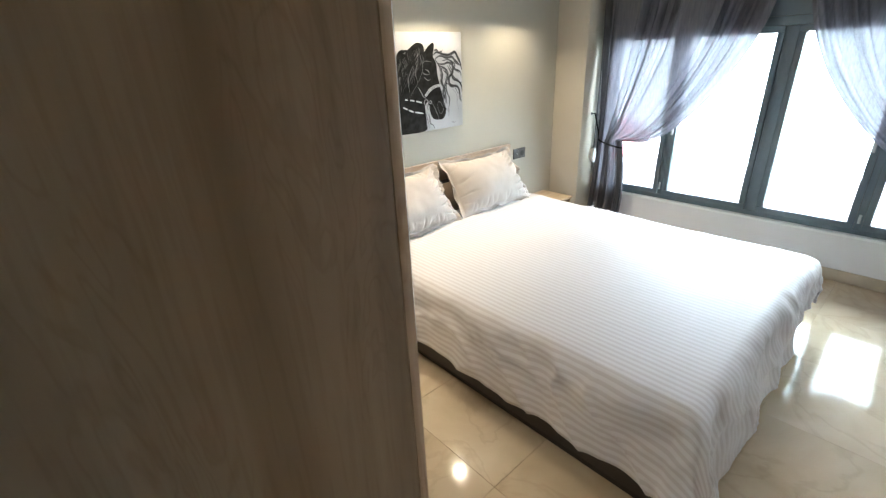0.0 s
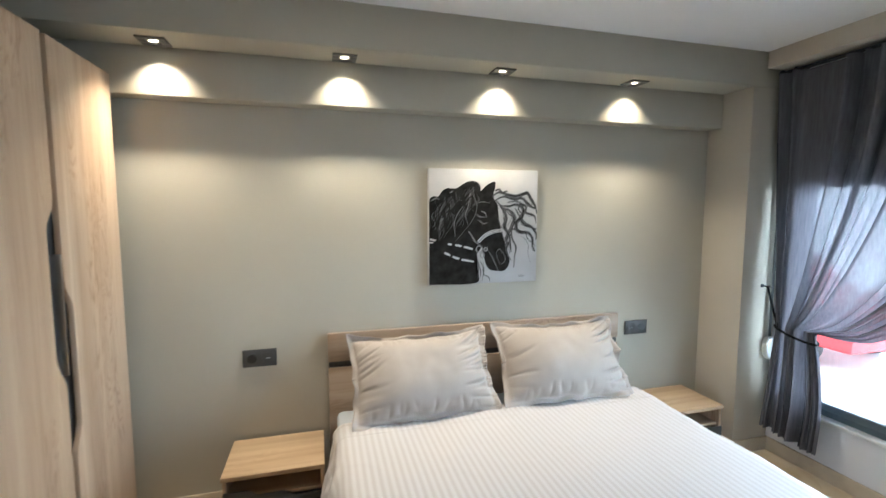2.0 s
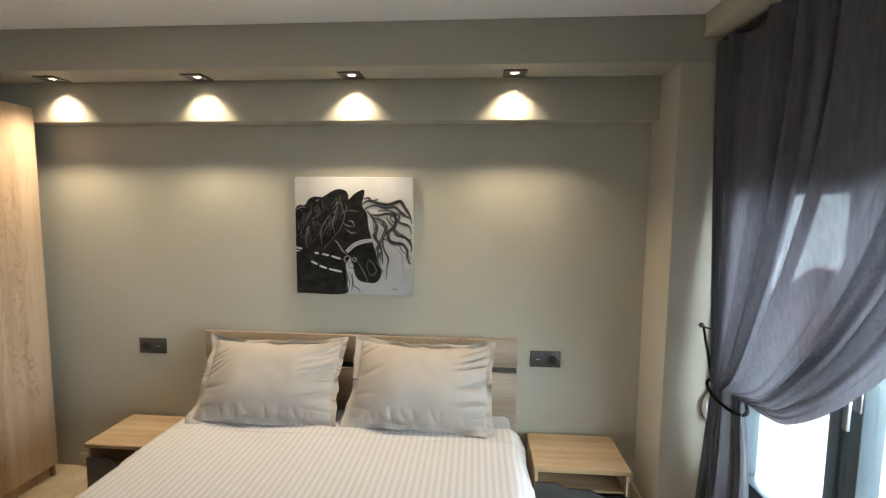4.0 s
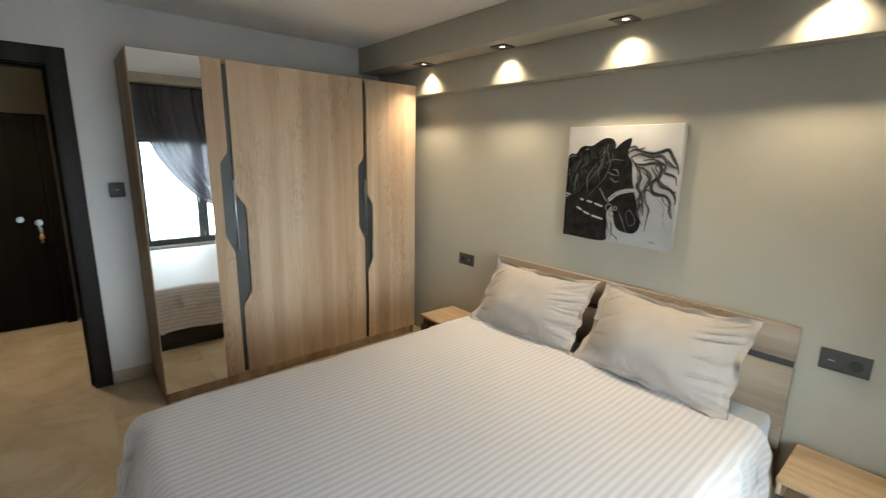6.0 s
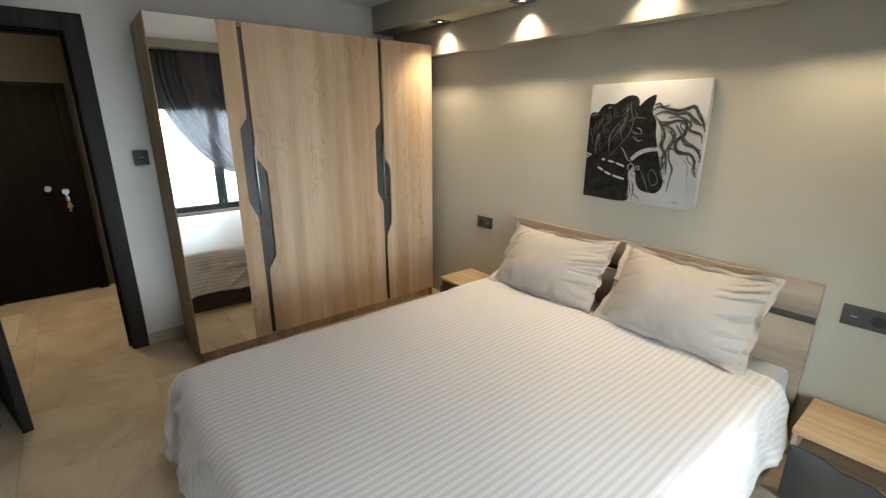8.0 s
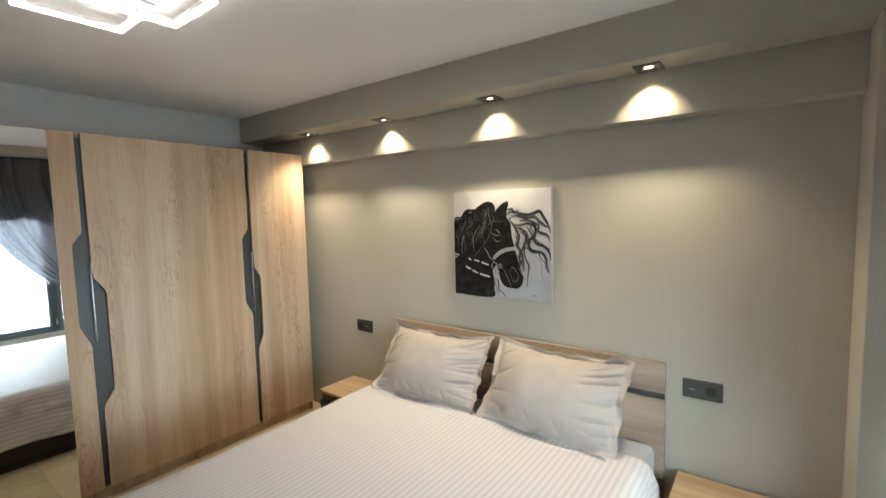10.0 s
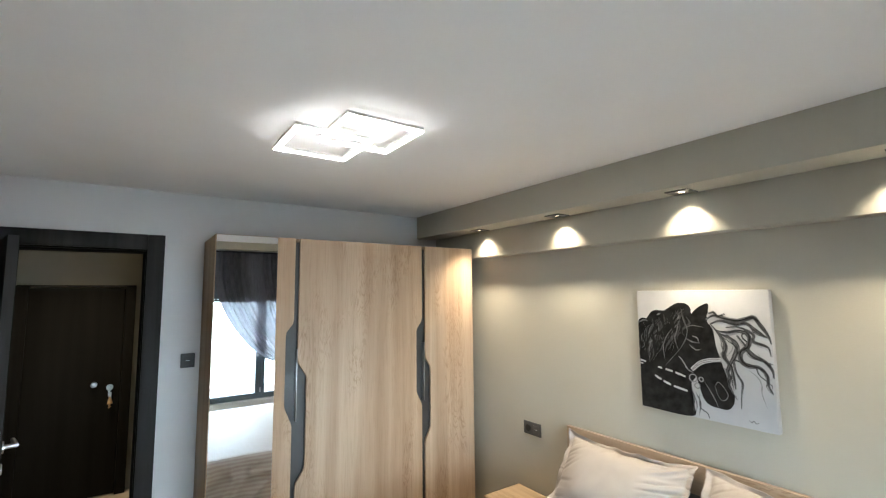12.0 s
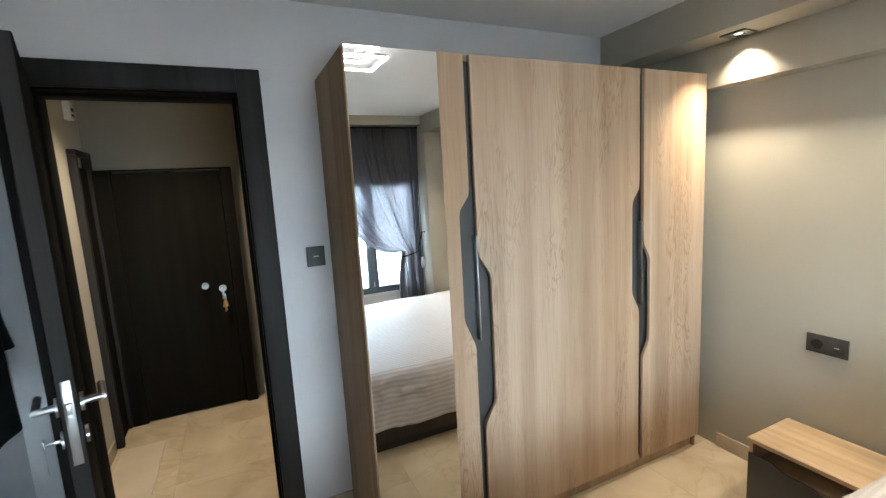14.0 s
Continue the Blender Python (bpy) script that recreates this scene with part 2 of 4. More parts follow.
M_BULB = glowing("spot_bulb", (1.0, 0.86, 0.62), 7.0)
M_MAT = plain("beige_door_mat", (0.50, 0.42, 0.31), 0.9, bump=0.5, bump_scale=300)
M_PAVE = plain("pale_concrete_paving", (0.45, 0.44, 0.42), 0.85, vary=0.1, scale=1.5, bump=0.3)
M_FACADE = plain("white_render", (0.78, 0.78, 0.77), 0.85, vary=0.04, bump=0.2)
M_RED = plain("red_car_paint", (0.75, 0.06, 0.07), 0.25, vary=0.05)
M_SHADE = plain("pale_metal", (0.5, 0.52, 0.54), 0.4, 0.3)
# Emission that stands in for outdoor daylight, bluish like the window light.
M_BACKDROP_GLOW = glowing("daylight_backdrop_glow", (0.78, 0.9, 1.0), GLOW)


# ---- mesh helpers ----
def box(bm, x0, x1, y0, y1, z0, z1, bevel=0.0, segments=2):
    """Adds a box, with rounded edges where bevel is given."""
    vs = [bm.verts.new((x, y, z)) for x in (x0, x1) for y in (y0, y1) for z in (z0, z1)]
    fs = [bm.faces.new([vs[i] for i in f]) for f in ((0, 1, 3, 2), (4, 6, 7, 5), (0, 4, 5, 1), (2, 3, 7, 6), (0, 2, 6, 4), (1, 5, 7, 3))]
    if bevel:
        bmesh.ops.bevel(bm, geom=list({e for f in fs for e in f.edges}), offset=bevel, segments=segments, affect="EDGES", profile=0.5)
    return bm


def boxes(*rows, bevel=0.0):
    bm = bmesh.new()
    for r in rows:
        box(bm, *r, bevel=bevel)
    return bm


def prism(points, axis, a, b, bevel=0.0):
    """A flat outline of (u, v) drawn out along an axis from a to b: x takes (y, z), y takes (x, z), z takes (x, y)."""
    bm = bmesh.new()
    put = {"x": lambda u, v, w: (w, u, v), "y": lambda u, v, w: (u, w, v), "z": lambda u, v, w: (u, v, w)}[axis]
    lo, hi = ([bm.verts.new(put(u, v, w)) for u, v in points] for w in (a, b))
    bm.faces.new(lo)
    bm.faces.new(hi)
    n = len(points)
    for i in range(n):
        bm.faces.new((lo[i], lo[(i + 1) % n], hi[(i + 1) % n], hi[i]))
    bmesh.ops.recalc_face_normals(bm, faces=bm.faces[:])
    if bevel:
        bmesh.ops.bevel(bm, geom=bm.edges[:], offset=bevel, segments=2, affect="EDGES", profile=0.5)
    return bm


def rod(bm, p, q, r, sides=14, r2=None):
    """Adds a round bar from p to q."""
    p, q = Vector(p), Vector(q)
    m = Matrix.Translation((p + q) / 2) @ (q - p).to_track_quat("Z", "Y").to_matrix().to_4x4()
    bmesh.ops.create_cone(bm, cap_ends=True, segments=sides, radius1=r, radius2=r if r2 is None else r2, depth=(q - p).length, matrix=m)
    return bm


def bar(*rows, sides=14):
    bm = bmesh.new()
    for p, q, r in rows:
        rod(bm, p, q, r, sides)
    return bm


def ball(bm, c, r, s=(1, 1, 1), seg=16):
    bmesh.ops.create_uvsphere(bm, u_segments=seg, v_segments=seg // 2, radius=r, matrix=Matrix.Translation(c) @ Matrix.Diagonal((*s, 1)))
    return bm


def grid(fn, nu, nv, closed=False):
    """A sheet of nu by nv cells from fn(u, v) with u, v in 0..1, with the cloth's lengths as uv where fn gives five numbers."""
    bm = bmesh.new()
    uv = bm.loops.layers.uv.new("cloth")
    rows = [[fn(i / nu, j / nv) for i in range(nu + 1)] for j in range(nv + 1)]
    vs = [[bm.verts.new(p[:3]) for p in r] for r in rows]
    for j in range(nv):
        for i in range(nu):
            at = ((j, i), (j, i + 1), (j + 1, i + 1), (j + 1, i))
            f = bm.faces.new([vs[a][b] for a, b in at])
            for lp, (a, b) in zip(f.loops, at):
                p = rows[a][b]
                lp[uv].uv = p[3:5] if len(p) > 3 else (b / nu, a / nv)
    return bm


def mesh_object(name, bm, mat, smooth=None):
    me = bpy.data.meshes.new(name)
    bmesh.ops.recalc_face_normals(bm, faces=bm.faces[:])
    bm.to_mesh(me)
    bm.free()
    me.materials.append(mat)
    if smooth is not None:
        me.polygons.foreach_set("use_smooth", [True] * len(me.polygons))
        if smooth < 180:
            me.set_sharp_from_angle(angle=radians(smooth))
    return new(name, me)


def part(name, bm, mat, parent, label="", smooth=35):
    ob = mesh_object(name, bm, mat, smooth)
    ob.parent = parent
    if parent is not None and parent.matrix_basis != Matrix.Identity(4):
        ob.matrix_parent_inverse = Matrix.Identity(4)
    if label:
        tagged(ob, label)
    return ob


def thing(name, label, category, group="", at=(0, 0, 0)):
    """An empty at the base of a thing, whose parts are drawn in world places (at: where the empty stands)."""
    ob = new(name)
    ob.empty_display_size = 0.1
    ob.matrix_basis = pose(*at)
    return tagged(ob, label, category, group)


def solid(name, bm, mat, label, category="", kind="", smooth=35, group=""):
    return tagged(mesh_object(name, bm, mat, smooth), label, category, group, kind)


# ---- setting ----
WEST, NORTH, SOUTH, EAST, TOP = -0.145, 2.61, -0.645, 4.0, 2.45
DOOR_S, DOOR_N, DOOR_H = -0.45, 0.235, 2.045
WIN_S, WIN_N, WIN_B, WIN_T = -0.42, 2.30, 0.335, 2.34

S = "structure"
wall_w = solid("wall_west", boxes((-0.30, WEST, DOOR_N + 0.03, 2.75, 0, TOP), (-0.30, WEST, -0.80, DOOR_S - 0.03, 0, TOP),
               (-0.30, WEST, DOOR_S - 0.03, DOOR_N + 0.03, DOOR_H + 0.03, TOP)), M_GREY, "light grey painted wall with the bedroom doorway", "wall", S)
wall_n = solid("wall_north", boxes((WEST, 4.15, NORTH, 2.75, 0, TOP)), M_GREIGE, "matt greige painted wall behind the bed", "wall", S)
wall_s = solid("wall_south", boxes((WEST, 4.15, -0.80, SOUTH, 0, TOP)), M_GREY, "light grey painted wall at the foot side", "wall", S)
wall_e = solid("wall_east", boxes((EAST, 4.15, SOUTH, NORTH, 0, WIN_B), (EAST, 4.15, SOUTH, WIN_S, WIN_B, TOP), (EAST, 4.15, WIN_N, NORTH, WIN_B, TOP),
               (EAST, 4.15, WIN_S, WIN_N, WIN_T, TOP)), M_GREY, "pale painted window wall with a low parapet", "wall", S)
ceiling = solid("ceiling", boxes((-0.30, 4.15, -0.80, 2.75, TOP, 2.6)), M_WHITE, "flat white painted ceiling", "ceiling", S)
soffit = solid("soffit", boxes((WEST, EAST, 2.30, NORTH, 2.25, TOP), bevel=0.003), M_GREIGE, "greige plasterboard soffit with four recessed spots", "soffit", S)
inner_beam = solid("beam_north", boxes((WEST, 3.73, 2.505, NORTH, 2.04, 2.2497), bevel=0.003), M_GREIGE, "greige painted beam below the soffit", "beam", S)
pillar = solid("pillar", boxes((3.73, EAST, 2.303, NORTH, 0, 2.2497), bevel=0.003), M_CREAM, "cream painted pillar in the window corner", "pillar", S)
beam_e = solid("beam_east", boxes((3.82, EAST, SOUTH, 2.30, 2.352, TOP), bevel=0.003), M_CREAM, "cream painted beam above the curtains", "beam", S)
beam_s = solid("beam_south", boxes((WEST, 3.82, SOUTH, SOUTH + 0.03, 2.2, TOP), bevel=0.002), M_GREY, "shallow light grey beam along the wall", "beam", S)

# Lamplight on the south wall is painted in: cream there, dimmed tone elsewhere.
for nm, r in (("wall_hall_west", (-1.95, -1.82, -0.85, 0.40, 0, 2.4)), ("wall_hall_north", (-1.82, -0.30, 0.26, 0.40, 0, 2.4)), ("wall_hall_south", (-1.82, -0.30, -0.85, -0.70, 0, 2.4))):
    solid(nm, boxes(r), M_CREAM if nm == "wall_hall_south" else M_HALL_DIM, "warm cream wall of the small entrance hall, light level put into its paint", "wall", S)
hall_top = solid("ceiling_hall", boxes((-1.95, -0.30, -0.85, 0.40, 2.4, 2.5)), M_WHITE, "white painted hall ceiling", "ceiling", S)

for nm, rows in (("baseboard_north", ((0.45, 3.73, NORTH - 0.012, NORTH - 0.001, 0, 0.085),)),
                 ("baseboard_east", ((EAST - 0.012, EAST - 0.001, SOUTH + 0.012, 2.30, 0, 0.085),)),
                 ("baseboard_south", ((WEST, EAST - 0.012, SOUTH + 0.001, SOUTH + 0.012, 0, 0.085),)),
                 ("baseboard_west", ((WEST + 0.001, WEST + 0.012, 0.345, 0.58, 0, 0.085),)),
                 ("baseboard_pillar", ((3.718, 3.729, 2.288, NORTH - 0.012, 0, 0.085), (3.729, EAST - 0.012, 2.288, 2.299, 0, 0.085))),
                 ("baseboard_hall", ((-1.819, -0.30, 0.248, 0.259, 0, 0.085), (-1.42, -0.30, -0.699, -0.688, 0, 0.085)))):
    solid(nm, boxes(*rows, bevel=0.002), M_SKIRT, "beige polished tile skirting", "skirting", S)


# ---- bedroom door ----
def door_frame():
    d = tagged(thing("door_1", "dark wenge interior door standing ajar, chrome lever handles", "door"), kind=S)
    xs = (-0.305, WEST + 0.018)
    lining = [(-0.30, WEST, DOOR_N, DOOR_N + 0.0295, 0, DOOR_H), (-0.30, WEST, DOOR_S - 0.0295, DOOR_S, 0, DOOR_H), (-0.30, WEST, DOOR_S - 0.0295, DOOR_N + 0.0295, DOOR_H, DOOR_H + 0.0295)]
    part("door_lining", boxes(*lining), M_WENGE, d)
    stop = [(-0.275, -0.19, DOOR_N - 0.014, DOOR_N - 0.0005, 0, DOOR_H - 0.001), (-0.275, -0.19, DOOR_S + 0.0005, DOOR_S + 0.014, 0, DOOR_H - 0.001),
            (-0.275, -0.19, DOOR_S + 0.014, DOOR_N - 0.014, DOOR_H - 0.014, DOOR_H - 0.0005)]
    part("door_stop", boxes(*stop, bevel=0.002), M_WENGE, d)
    for x0, x1 in ((WEST + 0.0005, WEST + 0.018), (-0.318, -0.3005)):
        for y0, y1, z0, z1 in ((DOOR_N + 0.008, 0.338, 0, 2.15), (-0.555, DOOR_S - 0.008, 0, 2.15), (DOOR_S - 0.008, DOOR_N + 0.008, DOOR_H + 0.008, 2.15)):
            part("casing", boxes((x0, x1, y0, y1, z0, z1), bevel=0.004), M_WENGE_EDGE, d)
    leaf = part("door_leaf", boxes((0, 0.735, -0.022, 0.022, 0.008, 2.035), bevel=0.003), M_WENGE, d, "dark wenge door leaf, half open")
    leaf.matrix_basis = pose(WEST - 0.005, DOOR_S - 0.012, 0, 0, 0, 14.5)
    edge = part("leaf_edge", boxes((0.7355, 0.7385, -0.019, 0.019, 0.010, 2.033)), M_WENGE_EDGE, leaf)
    part("lock_plate", boxes((0.739, 0.742, -0.011, 0.011, 0.93, 1.165), bevel=0.001), M_CHROME, leaf)
    part("latch", boxes((0.742, 0.752, -0.007, 0.007, 1.075, 1.105), bevel=0.002), M_CHROME, leaf)
    for s in (-1, 1):
        y = s * 0.022
        part("rosette", bar(((0.68, y, 1.08), (0.68, y + s * 0.009, 1.08), 0.026), ((0.68, y, 0.985), (0.68, y + s * 0.008, 0.985), 0.024)), M_CHROME, leaf)
        part("lever_handle", bar(((0.68, y, 1.08), (0.68, y + s * 0.055, 1.08), 0.010), ((0.688, y + s * 0.050, 1.08), (0.565, y + s * 0.050, 1.08), 0.0095)), M_CHROME, leaf)
    part("key", boxes((0.676, 0.684, -0.065, -0.03, 0.981, 0.989), (0.668, 0.692, -0.068, -0.064, 0.965, 1.0), (0.676, 0.684, -0.067, -0.064, 0.90, 0.965), bevel=0.001), M_CHROME, leaf)
    for z in (0.25, 1.05, 1.80):
        part("hinge", bar(((-0.005, -0.026, z - 0.045), (-0.005, -0.026, z + 0.045), 0.008)), M_CHROME, leaf)


door_frame()


def hall_doors():
    d = tagged(thing("door_2", "dark brown armoured entrance door, closed, with brass lock", "door"), kind=S)
    x = -1.819
    part("door_leaf", boxes((x, x + 0.055, -0.555, 0.115, 0.01, 1.825), bevel=0.004), M_WENGE, d)
    part("casing", boxes((x, x + 0.07, -0.652, -0.5555, 0, 1.84), bevel=0.004), M_WENGE, d)
    part("casing", boxes((x, x + 0.085, 0.118, 0.195, 0, 1.84), bevel=0.004), M_WENGE, d)
    part("casing", boxes((x, x + 0.058, -0.652, 0.195, 1.8405, 1.85), bevel=0.004), M_WENGE, d)
    part("peephole", bar(((x + 0.05, -0.075, 0.97), (x + 0.085, -0.075, 0.97), 0.024)), M_CHROME, d)
    part("lock_cylinder", bar(((x + 0.05, 0.04, 0.935), (x + 0.08, 0.04, 0.935), 0.026), ((x + 0.08, 0.04, 0.935), (x + 0.11, 0.04, 0.935), 0.013)), M_CHROME, d)
    key = boxes((x + 0.108, x + 0.112, 0.032, 0.048, 0.86, 0.93), (x + 0.112, x + 0.115, 0.046, 0.058, 0.84, 0.90), bevel=0.001)
    part("key", key, M_CHROME, d)
    fob = prism([(0.028, 0.80), (0.070, 0.80), (0.062, 0.835), (0.050, 0.862), (0.044, 0.862), (0.034, 0.835)], "x", x + 0.108, x + 0.120, 0.002)
    part("key_fob", fob, M_BRASS, d, "small worn brass key fob")
    part("key_ring", bar(((x + 0.114, 0.050, 0.80), (x + 0.114, 0.042, 0.762), 0.006), ((x + 0.114, 0.040, 0.80), (x + 0.114, 0.056, 0.770), 0.005)), M_BRASS, d)
    e = tagged(thing("door_3", "dark narrow inner door in the hall, closed", "door"), kind=S)
    part("door_leaf", boxes((-1.73, -1.50, -0.699, -0.675, 0.01, 1.86), bevel=0.003), M_WENGE, e)
    for r in ((-1.495, -1.455, -0.699, -0.655, 0, 1.93), (-1.80, -1.735, -0.699, -0.655, 0, 1.93), (-1.80, -1.455, -0.699, -0.655, 1.9305, 1.965)):
        part("casing", boxes(r, bevel=0.004), M_WENGE_EDGE, e)


hall_doors()


# ---- window ----
def window():
    w = tagged(thing("window_1", "wide anthracite casement window with four panes", "window"), kind=S)
    x0, x1 = 4.03, 4.10
    f = []
    f.append(("frame_bottom", (x0, x1, WIN_S, WIN_N, WIN_B, WIN_B + 0.055)))
    f.append(("frame_top", (x0, x1, WIN_S, WIN_N, 1.70, 1.76)))
    f.append(("shutter_box", (x0 - 0.005, x1 + 0.03, WIN_S, WIN_N, 1.7605, WIN_T)))
    for y0, y1 in ((WIN_N - 0.10, WIN_N), (1.625, 1.665), (0.90, 0.98), (0.275, 0.315), (WIN_S, WIN_S + 0.05)):
        f.append(("mullion", (x0, x1, y0, y1, WIN_B + 0.0555, 1.6995)))
    for nm, r in f:
        part(nm, boxes(r, bevel=0.004), M_FRAME, w)
    part("window_sill", boxes((EAST - 0.02, 4.0295, WIN_S + 0.001, WIN_N - 0.001, WIN_B + 0.0005, WIN_B + 0.02), bevel=0.004), M_WHITEPL, w)
    for y0, y1 in ((1.665, WIN_N - 0.10), (0.98, 1.625), (0.315, 0.90), (WIN_S + 0.05, 0.275)):
        z0, z1, c = WIN_B + 0.056, 1.699, 0.042
        bm = boxes((x0 - 0.012, x1 - 0.012, y0 + 0.0005, y1 - 0.0005, z0, z0 + c), (x0 - 0.012, x1 - 0.012, y0 + 0.0005, y1 - 0.0005, z1 - c, z1),
                   (x0 - 0.012, x1 - 0.012, y0 + 0.0005, y0 + c, z0 + c, z1 - c), (x0 - 0.012, x1 - 0.012, y1 - c, y1 - 0.0005, z0 + c, z1 - c), bevel=0.003)
        sash = part("sash", bm, M_FRAME, w)
        pane = part("pane", boxes((4.055, 4.061, y0 + c, y1 - c, z0 + c, z1 - c)), M_GLASS, sash)
        pane.visible_shadow = False
    for y in (0.342, 1.60):
        part("window_handle", boxes((4.012, 4.018, y - 0.014, y + 0.014, 0.98, 1.05), (3.985, 4.012, y - 0.008, y + 0.008, 1.03, 1.046), (3.98, 3.99, y - 0.010, y + 0.010, 0.92, 1.048), bevel=0.002), M_CHROME, w)
    for y in (1.645, 0.295):
        part("hinge", bar(((4.01, y, 0.44), (4.01, y, 0.50), 0.008), ((4.01, y, 1.58), (4.01, y, 1.64), 0.008)), M_SHADE, w)


window()


# ---- curtains ----
def curtain(top_a, top_b, tie_y, seed):
    """A voile panel hung from a_y to b_y, drawn aside to a tie at tie_y and falling below it."""
    rnd = random.Random(seed)
    c = thing("curtain", "sheer grey voile curtain tied back at the window side", "curtain", "tied-back curtains")
    ph = [rnd.uniform(0, 6.28) for _ in range(6)]
    sgn = 1 if top_b < top_a else -1
    zt, ztie, zh = 2.318, 0.80, 0.17

    def fn(u, v):
        if v < 0.78:
            k = v / 0.78
            y_top = top_a + (top_b - top_a) * u
            y_tie = tie_y + sgn * (0.085 - 0.22 * u)
            pull = k ** (1.2 + 1.5 * u)
            belly = u * u * math.sin(math.pi * k) * 0.02
            y = y_top + (y_tie - y_top) * pull - sgn * belly
            sag = 0.10 * u ** 2 * math.sin(math.pi * k ** 4)
            z = zt + (ztie + 0.02 * (1 - u) - zt) * k - sag
            if k > 0.9:
                z += 0.05 * u * (k - 0.9) / 0.1
            amp = 0.044 * (1 - 0.6 * k)
        else:
            k = (v - 0.78) / 0.22
            spread = 0.22 + 0.10 * math.sin(min(1, k * 1.2) * math.pi / 2)
            y = tie_y + sgn * (0.085 + 0.05 * k - spread * u)
            z = ztie + 0.02 * (1 - u) + 0.05 * u * (1 - k) + (zh - ztie) * k
            amp = 0.014 + 0.02 * k
        w = 2 * math.pi * u
        w += 0.35 * math.sin(2.3 * w + ph[5])
        x = 3.905 + amp * (math.sin(11 * w + ph[0] + 0.6 * math.sin(3 * v + ph[3])) * 0.75 + 0.45 * math.sin(17 * w + ph[1]) + 0.3 * math.sin(5 * w + ph[2] + 2 * v))
        y += 0.006 * math.sin(23 * w + ph[4])
        return x, y, z

    part("panel", grid(fn, 220, 90), M_SHEER, c, smooth=180)
    pts = []
    for i in range(25):
        a = 2 * math.pi * i / 24
        pts.append((3.905 + 0.055 * math.cos(a), tie_y - sgn * 0.025 + 0.118 * math.sin(a), ztie + 0.012 + 0.028 * math.sin(a) * sgn))
    part("tieback", bar(*[(p, q, 0.007) for p, q in zip(pts, pts[1:])], sides=8), M_COAT, c, "dark cloth tie")
    end = (3.875, 2.255 if sgn > 0 else SOUTH + 0.02, 1.065)
    bm = bmesh.new()
    rod(bm, (3.90, tie_y + sgn * 0.08, ztie + 0.03), end, 0.006, 8)
    part("cord", bm, M_COAT, c)


curtain(2.285, 1.02, 2.12, 3)
curtain(SOUTH + 0.03, 0.88, -0.24, 5)


def curtain_rod():
    r = thing("curtain_rod", "thin black steel curtain rod under the beam", "curtain rod")
    bm = bar(((3.905, SOUTH + 0.004, 2.325), (3.905, 2.27, 2.325), 0.010))
    part("rail", bm, M_ROD, r)
    part("finial", ball(bmesh.new(), (3.905, 2.275, 2.325), 0.019), M_ROD, r)
    for y in (2.20, 0.95, -0.5):
        part("bracket", boxes((3.90, 3.999, y - 0.006, y + 0.006, 2.331, 2.343), (3.985, 3.999, y - 0.012, y + 0.012, 2.29, 2.345), bevel=0.002), M_ROD, r)


curtain_rod()


def tie_hook():
    h = thing("tieback_hook", "small black metal curtain hook on the jamb", "hook")
    part("arm", bar(((3.885, 2.30, 1.065), (3.885, 2.245, 1.065), 0.004), ((3.87, 2.247, 1.07), (3.905, 2.247, 1.06), 0.004)), M_ROD, h)
    part("plate", bar(((3.885, 2.2995, 1.065), (3.885, 2.294, 1.065), 0.012)), M_ROD, h)


tie_hook()


def winder():
    w = thing("shutter_winder", "white round shutter strap winder on the jamb", "strap winder")
    bm = bmesh.new()
    rod(bm, (3.945, 2.2995, 0.675), (3.945, 2.262, 0.675), 0.058, 28)
    bmesh.ops.bevel(bm, geom=bm.edges[:], offset=0.006, segments=2, affect="EDGES")
    bmesh.ops.scale(bm, vec=(0.62, 1, 1.25), space=Matrix.Translation((-3.945, 0, -0.675)), verts=bm.verts)
    part("cover", bm, M_WHITEPL, w)
    part("strap", boxes((3.936, 3.954, 2.276, 2.279, 0.72, 2.30)), M_SOCKET, w, "dark grey woven strap")
    part("loose_strap", boxes((3.975, 3.99, 2.28, 2.283, 0.20, 0.62)), M_SOCKET, w)


winder()


